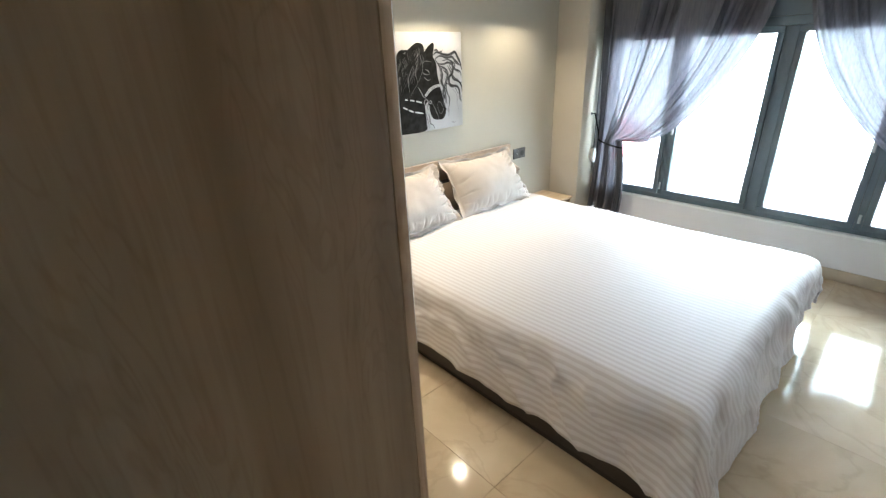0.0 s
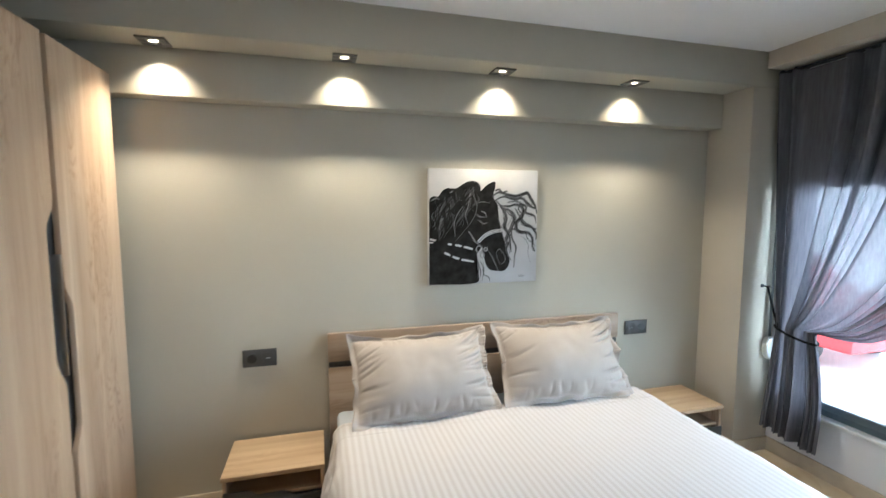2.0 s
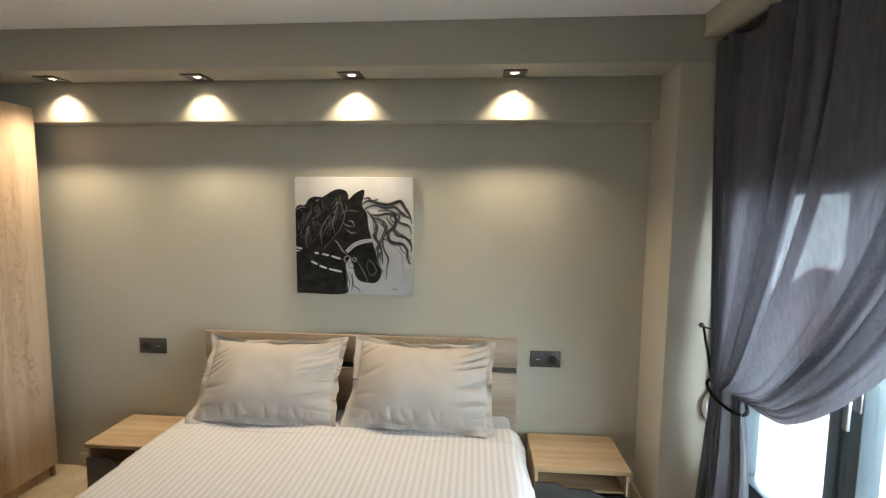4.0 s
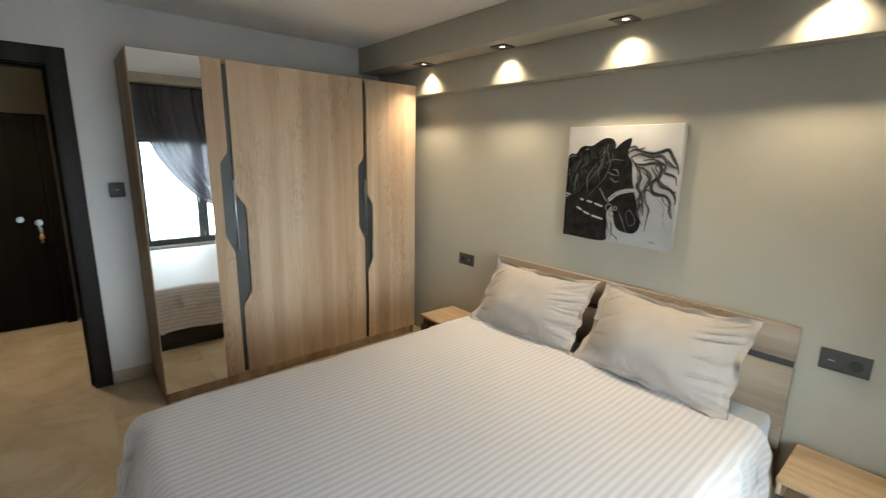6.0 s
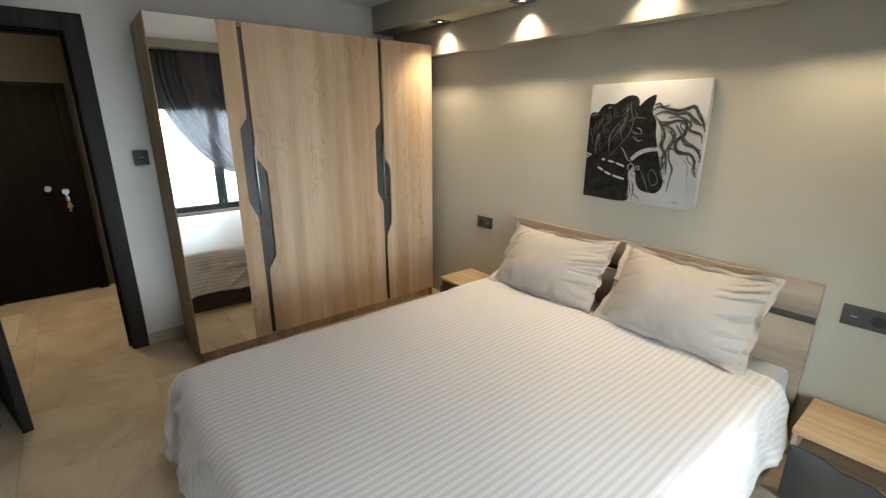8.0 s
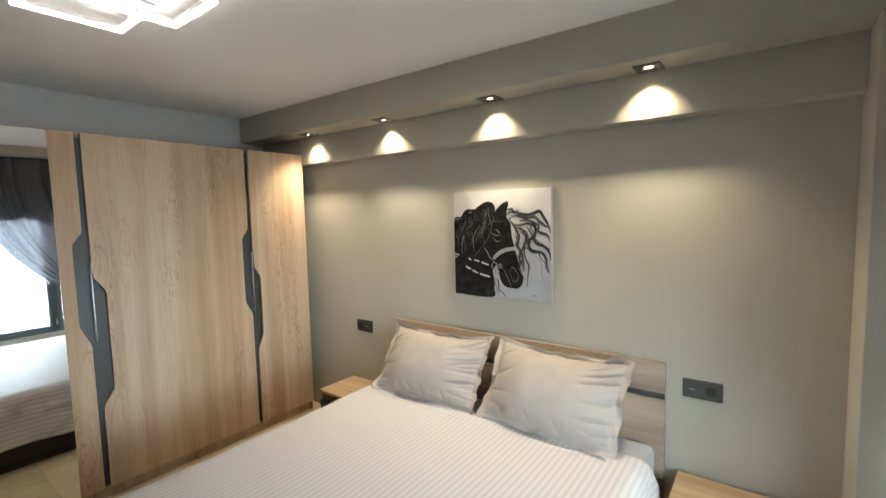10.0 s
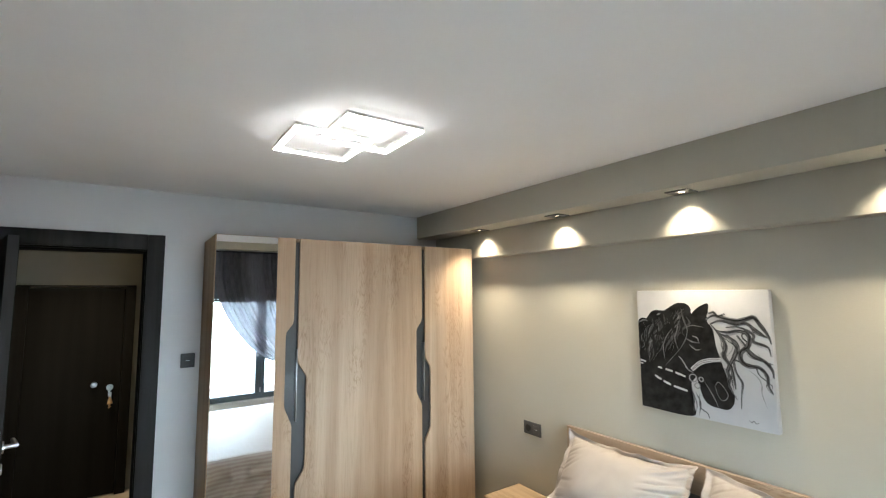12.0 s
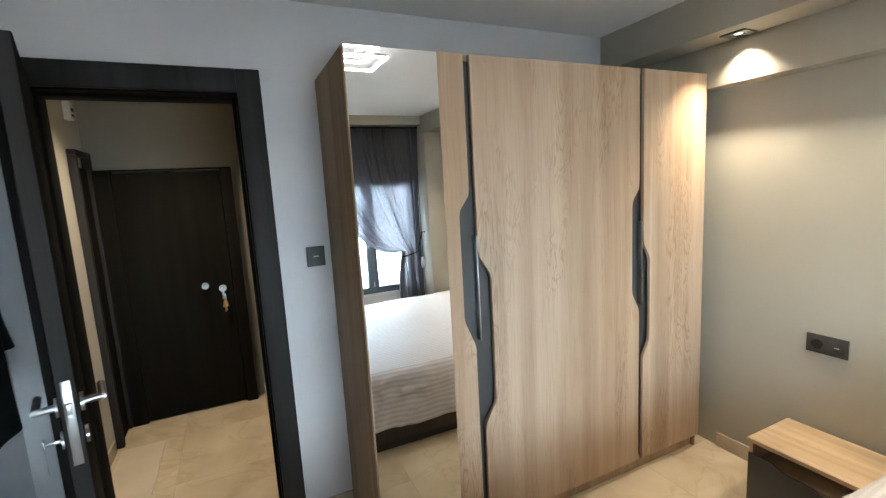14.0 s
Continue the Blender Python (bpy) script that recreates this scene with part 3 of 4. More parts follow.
# ---- wardrobe ----
def wardrobe():
    w = thing("wardrobe", "three-door oak wardrobe with mirror strip and graphite grip recesses", "wardrobe")
    y0, y1, h = 0.570, 2.505, 2.118
    # Sides and top take the darkened oak, as if always in shade.
    part("side_panel", boxes((WEST + 0.013, 0.381, y0, y0 + 0.018, 0, h), bevel=0.001), M_OAK_SHADED, w)
    part("side_panel", boxes((WEST + 0.013, 0.381, y1 - 0.018, y1, 0, h), bevel=0.001), M_OAK_SHADED, w)
    part("top_panel", boxes((WEST + 0.013, 0.381, y0 + 0.0185, y1 - 0.0185, h - 0.022, h), bevel=0.001), M_OAK_SHADED, w)
    part("plinth", boxes((0.345, 0.363, y0 + 0.0185, y1 - 0.0185, 0, 0.075)), M_OAK_V, w)
    part("grip_board", boxes((0.354, 0.372, 0.935, 1.197, 0.08, h - 0.023)), M_GRAPHITE, w, "dark graphite strip behind the door gap")
    part("grip_board", boxes((0.354, 0.372, 1.90, 2.16, 0.08, h - 0.023)), M_GRAPHITE, w, "dark graphite strip behind the door gap")
    part("back_panel", boxes((WEST + 0.014, WEST + 0.02, y0 + 0.0185, y1 - 0.0185, 0.08, h - 0.023)), M_OAK_V, w)
    zb = 0.078

    def right_edge(y, d, zs):
        a, b, c, e = zs
        return [(y, zb), (y, e - 0.02), (y - 0.004, e), (y - d, c - 0.012), (y - d - 0.004, c + 0.01), (y - d - 0.004, b - 0.012), (y - d, b + 0.01), (y - 0.004, a - 0.008), (y, a + 0.02), (y, h)]

    def left_edge(y, d, zs):
        return [(2 * y - p, q) for p, q in right_edge(y, d, zs)][::-1]

    g1, g2 = (1.042, 1.072), (2.010, 2.040)
    left_out = right_edge(g1[0], 0.045, (1.575, 1.50, 1.05, 0.94)) + [(y0, h), (y0, zb)]
    mid_out = right_edge(g2[0], 0.045, (1.55, 1.475, 1.02, 0.93)) + left_edge(g1[1], 0.055, (1.32, 1.22, 0.66, 0.57))
    right_out = [(y1, zb), (y1, h)] + left_edge(g2[1], 0.045, (1.27, 1.185, 0.75, 0.66))
    for nm, o in (("mirror_door", left_out), ("wide_door", mid_out), ("narrow_door", right_out)):
        d = part(nm, prism(o, "x", 0.3825, 0.402, 0.0012), M_OAK_V, w)
        if nm == "mirror_door":
            part("mirror", boxes((0.4023, 0.4058, y0 + 0.004, 0.928, zb + 0.004, h - 0.003)), M_MIRROR, d, "tall mirror strip", smooth=None)
            part("grip", boxes((0.3725, 0.403, 1.0645, 1.0705, 0.95, 1.40), bevel=0.001), M_CHROME, d, "thin chrome grip strip")
        if nm == "narrow_door":
            part("grip", boxes((0.3725, 0.403, 2.0265, 2.0325, 0.95, 1.38), bevel=0.001), M_CHROME, d, "thin chrome grip strip")


wardrobe()


# ---- nightstands ----
def nightstand(x0, x1):
    n = thing("nightstand", "low oak nightstand with a graphite drawer", "nightstand", "nightstands beside the bed", at=((x0 + x1) / 2, 2.42, 0))
    hw, d0, d1, h = (x1 - x0) / 2, -0.17, 0.165, 0.355
    part("top", boxes((-hw, hw, d0, d1, h - 0.02, h), bevel=0.0015), M_OAK_H, n)
    part("side_panel", boxes((-hw + 0.004, -hw + 0.020, d0 + 0.014, d1, 0, h - 0.0205), bevel=0.001), M_OAK_V, n)
    part("side_panel", boxes((hw - 0.020, hw - 0.004, d0 + 0.014, d1, 0, h - 0.0205), bevel=0.001), M_OAK_V, n)
    part("back_panel", boxes((-hw + 0.0205, hw - 0.0205, d1 - 0.012, d1, 0.02, h - 0.0205)), M_OAK_H, n)
    part("shelf", boxes((-hw + 0.0205, hw - 0.0205, d0 + 0.03, d1 - 0.0125, 0.225, 0.238)), M_OAK_H, n)
    part("bottom", boxes((-hw + 0.0205, hw - 0.0205, d0 + 0.03, d1 - 0.0125, 0.02, 0.035)), M_GRAPHITE, n)
    a = -hw + 0.006
    out = [(a, 0.012), (hw - 0.006, 0.012), (hw - 0.006, 0.225), (0.10, 0.225), (0.085, 0.228), (0.045, 0.250), (0.03, 0.253), (-0.06, 0.253), (-0.075, 0.256), (-0.11, 0.275), (-0.125, 0.278), (a, 0.278)]
    part("drawer_front", prism(out, "y", d0 + 0.002, d0 + 0.0135, 0.0008), M_GRAPHITE, n, "graphite drawer front with a stepped grip edge")
    return n


nightstand(0.818, 1.262)
nightstand(3.135, 3.59)


# ---- bed ----
def bed():
    b = thing("bed", "double bed with oak headboard and dark base", "bed")
    x0, x1 = 1.292, 3.072
    hb = part("headboard", boxes((x0, x1, 2.578, 2.604, 0.725, 0.878), bevel=0.002), M_OAK_HEAD, b)
    part("headboard_lower", boxes((x0, x1, 2.578, 2.604, 0.10, 0.692), bevel=0.002), M_OAK_HEAD, b)
    part("headboard_groove", boxes((x0 + 0.003, x1 - 0.003, 2.589, 2.604, 0.6925, 0.7245)), M_GRAPHITE, b, "dark groove across the headboard")
    for xa, xb in ((1.30, 1.325), (3.04, 3.065)):
        part("side_rail", boxes((xa, xb, 0.36, 2.577, 0.06, 0.29), bevel=0.003), M_DARKBED, b)
    part("foot_rail", boxes((1.3255, 3.0395, 0.36, 0.385, 0.06, 0.29), bevel=0.003), M_DARKBED, b)
    part("slat_base", boxes((1.326, 3.039, 0.386, 2.577, 0.20, 0.225)), M_DARKBED, b)
    part("plinth", boxes((1.33, 3.03, 0.42, 2.55, 0.0, 0.0595)), M_DARKBED, b)


bed()
solid("mattress", boxes((1.33, 3.035, 0.39, 2.57, 0.227, 0.462), bevel=0.03), M_SHEET, "pale blue-white mattress on the bed base", "mattress")


def duvet():
    X0, X1, Y0, Y1, Z = 1.375, 2.99, 0.40, 2.33, 0.50
    sl, sr, sf = 0.37, 0.34, 0.40
    R = 0.075

    def fall(d):
        q = R * math.pi / 2
        if d < q:
            a = d / R
            return R * math.sin(a), R * (1 - math.cos(a))
        return R + (d - q) * 0.18, R + (d - q) * 0.975

    def fn(u, v):
        s = X0 - sl + u * (X1 - X0 + sl + sr)
        q = Y1 - v * (Y1 - Y0 + sf)
        ox = (s - X1) if s > X1 else (s - X0) if s < X0 else 0.0
        oy = min(0.0, q - Y0) * (1.08 - 0.52 * max(0.0, min(1.0, (s - X0) / (X1 - X0))) ** 1.3)
        d = math.hypot(ox, oy)
        cx, cy = min(max(s, X0), X1), max(q, Y0)
        d_eff = d
        if ox and oy:
            d_eff = d - 0.45 * (d - max(abs(ox), abs(oy)))
        out, drop = fall(d_eff)
        if ox and oy:
            out *= 1 + 1.6 * min(abs(ox), abs(oy))
        if d > 1e-6:
            cx += ox / d * out
            cy += oy / d * out
        z = Z - drop
        n1 = noise.noise((s * 2.2, q * 2.2, 1.3))
        n2 = noise.noise((s * 6.0, q * 5.0, 4.1))
        n3 = noise.noise((s * 13.0, q * 11.0, 8.0))
        ridge = 1 - abs(noise.noise((s * 5.0 + q * 2.0, q * 4.0 - s * 2.0, 6.0)))
        edge = min(1.0, d / 0.14)
        z += 0.006 * n1 + 0.0009 * n2
        along = q if abs(ox) > abs(oy) else s
        diag = (1 - abs(noise.noise((along * 4.2 + d * 5.0, along * 1.1 - d * 3.0, 2.7)))) ** 9
        fold = math.sin(along * 11 + 4 * n1) * 0.45 + 0.7 * n2 + 0.3 * n3 + 0.9 * diag
        crumple = max(0.0, 1 - 3.0 * abs(noise.noise((along * 3.6 + d * 6.0, d * 4.0 - along * 1.5, 5.2)))) ** 1.5
        fold += 0.5 * crumple
        if d > 1e-6:
            cx += ox / d * 0.022 * fold * edge
            cy += oy / d * 0.022 * fold * edge
            z += 0.02 * n1 * edge + 0.008 * n3 * edge
        z += 0.0009 * ridge ** 8 * (1 - edge)
        return cx, cy, max(z, 0.02), s, q

    d = thing("duvet", "white duvet with woven stripes, hanging over the bed sides", "duvet")
    ob = part("cover", grid(fn, 190, 190), M_SATIN, d, smooth=180)
    for v in (0.012, 0.06):
        line = [Vector(fn(k / 120, v)[:3]) + Vector((0, 0, -0.0004)) for k in range(121)]
        part("seam", bar(*[(p, q, 0.0016) for p, q in zip(line, line[1:])], sides=6), M_SATIN, d)
    th = ob.modifiers.new("thickness", "SOLIDIFY")
    th.thickness, th.offset = 0.012, -1


duvet()


def pillow(cx, seed, turn, lift):
    """A stuffed pillow in a flanged case, leaning on the headboard: gathered at its short sides, the flange flopping over at the top."""
    rnd = random.Random(seed)
    o = [rnd.uniform(0, 50) for _ in range(3)]
    W, H, T, F = 0.352, 0.212, 0.122, 0.030
    bm = bmesh.new()
    nu, nv = 120, 84
    sheets = []

    def step(v, lo, hi):
        v = max(0.0, min(1.0, (v - lo) / (hi - lo)))
        return v * v * (3 - 2 * v)

    def gathers(x, y, ia, ib):
        """Folds that run in from the short sides, and some up from the lower edge."""
        reach = step(ia, 0.42 + 0.2 * noise.noise((y * 9 + o[0], 3.0, o[1])), 1.0) * (1.0 if x > 0 else 0.35)
        slant = y * 21 + (1 - ia) * (5.0 if x > 0 else -4.0) * (y * 3 + 0.5)
        side = max(0.0, 1 - abs(noise.noise((slant + o[1], ia * 0.9, o[2]))) * 3.4) ** 1.4
        low = max(0.0, 1 - abs(noise.noise((x * 15 + o[2], ib * 1.2, o[0]))) * 3.4) ** 1.4 * step(ib, 0.62, 1.0) * (0.5 if y < 0 else 0.35)
        return side * reach + low * (1 - reach)

    for side in (1, -1):
        rows = []
        for j in range(nv + 1):
            r = []
            for i in range(nu + 1):
                a, b = 2 * i / nu - 1, 2 * j / nv - 1
                x, y = a * (W + F), b * (H + F)
                ia, ib = min(1, abs(x) / W), min(1, abs(y) / H)
                body = max(0.0, (1 - ia ** 2.6) * (1 - ib ** 2.3)) ** 0.62
                over = max((abs(x) - W) / F, (abs(y) - H) / F, 0.0)
                px = x * (1 - 0.055 * (1 - ib ** 2) * ia ** 2)
                py = y * (1 - (0.13 if y > 0 else 0.05) * (1 - ia ** 2) * ib ** 2)
                rim = max(ia, ib)
                n = noise.noise((x * 5 + o[0], y * 5 + o[1], o[2]))
                n2 = noise.noise((x * 14 + o[0], y * 12 + o[1], o[2] + 3))
                g = gathers(x, y, ia, ib)
                z = side * (T * body * (1 + 0.12 * n) + 0.0035) - side * 0.044 * g * min(1.0, 0.15 + 1.4 * body) + side * 0.004 * n2 * body
                edge = step(rim, 0.9, 1.0)
                wave = noise.noise((x * 9 + o[1], y * 11 + o[0], 2.0))
                z += edge * (0.010 + 0.034 * over) * wave + 0.012 * over * g
                px += edge * 0.010 * noise.noise((y * 16 + o[2], 5.0, o[1])) * (1 if ia == 1 else 0.3)
                py += edge * 0.010 * noise.noise((x * 13 + o[1], 9.0, o[0]))
                if y > 0 and over:
                    flop = over * (0.55 + 0.9 * noise.noise((x * 5.5 + o[2], 1.0, o[0])))
                    z += 0.024 * flop
                    py -= 0.014 * max(0.0, flop)
                r.append(bm.verts.new((px, py, z)))
            rows.append(r)
        sheets.append(rows)
        for j in range(nv):
            for i in range(nu):
                bm.faces.new((rows[j][i], rows[j][i + 1], rows[j + 1][i + 1], rows[j + 1][i]))
    ring = [(0, i) for i in range(nu)] + [(j, nu) for j in range(nv)] + [(nv, i) for i in range(nu, 0, -1)] + [(j, 0) for j in range(nv, 0, -1)]
    for (a, b), (c, d) in zip(ring, ring[1:] + ring[:1]):
        bm.faces.new((sheets[0][a][b], sheets[0][c][d], sheets[1][c][d], sheets[1][a][b]))
    ob = solid("pillow", bm, M_PILLOW, "plump greyish cotton pillow, creased at its sides, leaning on the headboard", "pillow", smooth=180, group="pillows on the bed")
    ob.matrix_basis = pose(cx, 2.395, 0.682 + lift, 54, 0, turn)


pillow(1.765, 2, 2.0, 0.0)
pillow(2.565, 9, -2.5, 0.008)


# ---- painting ----
def ribbon(points, width, taper=0.2, steps=14):
    """A flat brush stroke along a smooth line through some points, thinner to its ends."""
    pts = [Vector(p).to_2d() for p in points]
    pts = [2 * pts[0] - pts[1]] + pts + [2 * pts[-1] - pts[-2]]
    line = []
    for a, b, c, d in zip(pts, pts[1:], pts[2:], pts[3:]):
        for k in range(steps):
            t = k / steps
            line.append(0.5 * (2 * b + (c - a) * t + (2 * a - 5 * b + 4 * c - d) * t * t + (3 * b - a - 3 * c + d) * t ** 3))
    line.append(pts[-2])
    n = len(line)
    l, r = [], []
    for i, p in enumerate(line):
        t = (line[min(i + 1, n - 1)] - line[max(i - 1, 0)]).normalized()
        w = width * (taper + (1 - taper) * math.sin(math.pi * (0.04 + 0.94 * i / (n - 1)))) / 2
        l.append(p + Vector((-t.y, t.x)) * w)
        r.append(p - Vector((-t.y, t.x)) * w)
    return l, r


def painting():
    p = thing("painting", "square canvas painting of a black horse with flying mane", "painting")
    x0, z0, w, yf = 1.84, 1.112, 0.652, 2.575
    part("canvas", boxes((x0, x0 + w, yf, NORTH - 0.001, z0, z0 + 0.643), bevel=0.003), M_CANVAS, p, "white primed canvas on a stretcher")
    place = lambda q, y: (x0 + 0.01 * q[0] * w, y, z0 + 0.01 * q[1] * 0.643)

    def fill(name, outline, mat, depth):
        bm = bmesh.new()
        ring = ribbon(list(outline) + [outline[0]], 0.0, steps=6)[0][:-1]
        bm.faces.new([bm.verts.new(place(q, yf - depth)) for q in ring])
        bmesh.ops.triangulate(bm, faces=bm.faces[:])
        return part(name, bm, mat, p, smooth=None)

    def strokes(name, lines, mat, depth, taper=0.25, single=True):
        bm = bmesh.new()
        for k, (width, *pts) in enumerate(lines):
            l, r = ribbon(pts, width, taper)
            a, b = ([bm.verts.new(place(q, yf - depth - 0.00004 * k)) for q in s] for s in (l, r))
            for i in range(len(a) - 1):
                bm.faces.new((a[i], a[i + 1], b[i + 1], b[i]))
            if single:
                part(name, bm, mat, p, smooth=None)
                bm = bmesh.new()
        return None if single else tagged(part(name, bm, mat, p, smooth=None), kind="stuff")

    neck = ((0.4, 0.4), (0.4, 26.8), (0.5, 38.4), (0.5, 60.2), (0.6, 73), (4, 76.5), (9, 76.4), (12, 81.4), (17.3, 83.7), (22, 82.8), (27.3, 85), (31.4, 88), (37, 90),
            (43, 89), (46, 85), (46.5, 80), (54.8, 66), (59, 48), (49.6, 35), (42.3, 24.5), (41.8, 12), (42.4, 0.5))
    head = ((41.4, 75), (45.7, 80.7), (51.7, 86.6), (59, 89.7), (59, 83.4), (57.3, 76.8), (61.8, 69.4), (62.5, 60.4), (65.8, 47), (68.5, 38), (70.7, 31), (73.6, 22), (72.7, 15),
            (68.7, 10.7), (63.3, 10.4), (56, 11.6), (51.7, 16), (49, 25), (46, 34.6), (39, 45), (34.6, 61), (36, 70.7))
    fill("neck_paint", neck, M_PAINT_BLACK, 0.0008)
    fill("head_paint", head, M_PAINT_BLACK, 0.0012)
    upper = [(3.2, (57, 77), (62.7, 80.4), (70, 78.8), (77.7, 76.9), (84.6, 78.6), (90, 79.9), (93.9, 73.7), (98, 67), (99.4, 61.6)),
             (2.6, (60, 74), (67.8, 76.7), (76.9, 74.5), (85, 75.2), (90.5, 70.3), (95.6, 67), (98.6, 65.6)),
             (3.4, (64, 68.7), (71.7, 68), (77.7, 69.5), (84, 68.2), (86.3, 64), (84.3, 58.3), (80, 53.8), (79.8, 48), (84, 44.6), (91, 44.4), (95.5, 39), (96, 32), (98.3, 27)),
             (2.0, (71, 71.6), (79.6, 72.4), (88.6, 68), (88.3, 62.6), (93, 60.7), (97.5, 58.8), (98.7, 53)),
             (2.2, (84, 58.3), (88.7, 52.8), (95, 49), (98.8, 43.6), (99.4, 38))]
    lower = [(3.0, (64, 67.5), (73.6, 63.7), (78, 58), (75.6, 50.6), (70.7, 41.4), (70.7, 32)),
             (1.6, (70.6, 66.5), (77.8, 61), (77.7, 53.7), (74.8, 47.6), (76, 38.8), (79.8, 31.7), (78.5, 24), (77.6, 13)),
             (3.0, (60, 74), (67, 65), (70, 57.7), (68.6, 50), (72.4, 43), (74, 35.7), (75, 26.7)),
             (1.5, (68, 41), (71.6, 35.4), (70.8, 27.7), (75.4, 19)),
             (1.8, (78, 66.7), (83, 59.6), (86.3, 52.7), (94, 49), (99.4, 47.8)),
             (1.8, (59, 82), (63, 83), (66, 80), (71, 81.5))]
    rnd = random.Random(4)
    for locks in (upper, lower):
        strokes("mane_lock", locks, M_PAINT_DIM, 0.0016, 0.22)
        for name, mat, depth, count, thin in (("mane_shade_hair", M_PAINT_DARK, 0.0022, 4, 0.34), ("mane_grey_hair", M_PAINT_GREY, 0.0028, 2, 0.16), ("mane_dark_hair", M_PAINT_BLACK, 0.0034, 1, 0.2)):
            hair = []
            for wd, *pts in locks:
                for _ in range(count):
                    du, dv, k = rnd.gauss(0, 0.36 * wd), rnd.gauss(0, 0.36 * wd), rnd.randrange(0, 2)
                    hair.append((thin * wd * rnd.uniform(0.6, 1.3), *[(min(99.5, p + du * (0.4 + 0.9 * math.sin(2.1 * i + du))), q + dv * (0.5 + 0.7 * math.cos(1.7 * i + dv))) for i, (p, q) in enumerate(pts[k:])]))
            strokes(name, hair, mat, depth, 0.1, False)
    strokes("stray_hair_paint", [(0.8, (84, 41.7), (88.6, 38.5), (91.6, 33), (91.5, 25.7), (94.3, 16)), (0.7, (70, 50), (74, 55), (76, 62)), (0.6, (66, 60), (68, 53), (66, 49))], M_PAINT_MID, 0.0016, 0.1)
    def neck_curls(count, wide, seed):
        """Wavy locks that fall from the crest of the neck, leaning back to the canvas edge."""
        r2, out = random.Random(seed), []
        for _ in range(count):
            q = r2.random()
            u0, v0 = 5 + 38 * q + r2.uniform(-3, 3), 71 + 15 * q + r2.uniform(-7, 2)
            ln, ph, wob = r2.uniform(14, 34), r2.uniform(0, 6.28), r2.uniform(1.2, 2.6)
            out.append((wide * r2.uniform(0.6, 1.4), *[(max(0.9, u0 - 0.32 * ln * k / 6 + wob * math.sin(ph + 1.3 * k)), v0 - ln * k / 6) for k in range(7)]))
        return out

    strokes("neck_curl_paint", neck_curls(34, 1.5, 2), M_PAINT_DARK, 0.0016, 0.1, False)
    strokes("neck_black_curl", neck_curls(26, 1.2, 5), M_PAINT_BLACK, 0.0036, 0.1, False)
    strokes("neck_grey_curl", neck_curls(9, 0.55, 8), M_PAINT_GREY, 0.0028, 0.1, False)
    strokes("glint_paint", [(0.9, (23, 42.6), (22.3, 54), (25.9, 62.6), (30.5, 68.3)), (0.9, (34.5, 51.5), (32.3, 61), (34.4, 67.6), (36.3, 75.5)), (0.6, (39.3, 84.7), (39.7, 77), (42.6, 67.7), (37.8, 55), (23, 37.6)),
                            (1.4, (1.3, 72.3), (6, 74.8), (9.6, 74)), (1.3, (18, 79.6), (21.3, 81)), (1.3, (37, 80), (35.5, 76)), (1.2, (41.3, 61.4), (46, 59), (51.8, 58.6)), (1.0, (43.5, 56.7), (48.4, 53), (52.5, 54)),
                            (0.8, (53.4, 29), (57, 23), (60, 17), (62.5, 11)), (0.6, (42, 70), (47, 72), (55, 71))], M_PAINT_GREY, 0.0048)
    strokes("eye_paint", [(0.9, (46, 63.8), (49.8, 62.4), (51, 59.3)), (1.1, (34.4, 46.7), (37.2, 43.6), (41, 37.4), (45.3, 34.5))], M_PAINT_MID, 0.0050)
    strokes("lower_mane_paint", [(1.0, (42.8, 24.5), (44.6, 15), (43.8, 3)), (1.1, (46, 20), (49.3, 12.3), (47.8, 2)), (1.0, (49, 18.8), (49, 9), (54, 5), (55.4, 1)), (0.8, (44.5, 19), (46.5, 10), (45.5, 4))], M_PAINT_DIM, 0.0030, 0.1)
    strokes("bridle_strap", [(3.3, (44.3, 37), (51, 43), (59, 46), (65.9, 46.9)), (1.6, (16.7, 35.7), (20, 35)), (1.6, (23, 34.7), (28.8, 33.5)), (1.6, (31, 33), (39, 30.7)), (1.7, (13.5, 28.2), (18.9, 25.6)), (1.7, (20.7, 24.6), (26.8, 22.4)),
                             (1.7, (29, 21.8), (40, 19.6)), (1.5, (0.8, 40), (5.9, 38.8)), (1.2, (0.8, 37.4), (3.5, 36.9))], M_PAINT_WHITE, 0.0040, 0.85)
    strokes("strap_line", [(0.5, (44.6, 37.6), (51, 43.7), (59, 46.7), (65.8, 47.5)), (0.5, (44.3, 36.3), (51, 42.3), (59, 45.3), (65.9, 46.2))], M_PAINT_DIM, 0.0050, 0.85)
    for cu, cv, rr in ((45, 30.5, 2.9), (51, 30.3, 1.6), (47.8, 25, 2.0)):
        loop = [(cu + rr * math.cos(k * math.pi / 4), cv + rr * math.sin(k * math.pi / 4)) for k in range(9)]
        strokes("bit_ring", [(0.9, *loop)], M_PAINT_MID, 0.0044, 0.9)
    strokes("nostril_paint", [(0.6, (60.8, 26.6), (63, 30), (66, 28), (69.4, 22.2), (68.2, 18.2), (65, 17), (62.4, 20.5), (60.8, 26.6))], M_PAINT_GREY, 0.0044, 0.6)
    strokes("signature", [(0.5, (82, 6.2), (83.5, 4.8), (85, 6), (86.5, 4.6), (88.4, 5.4))], M_PAINT_DIM, 0.0016)


painting()


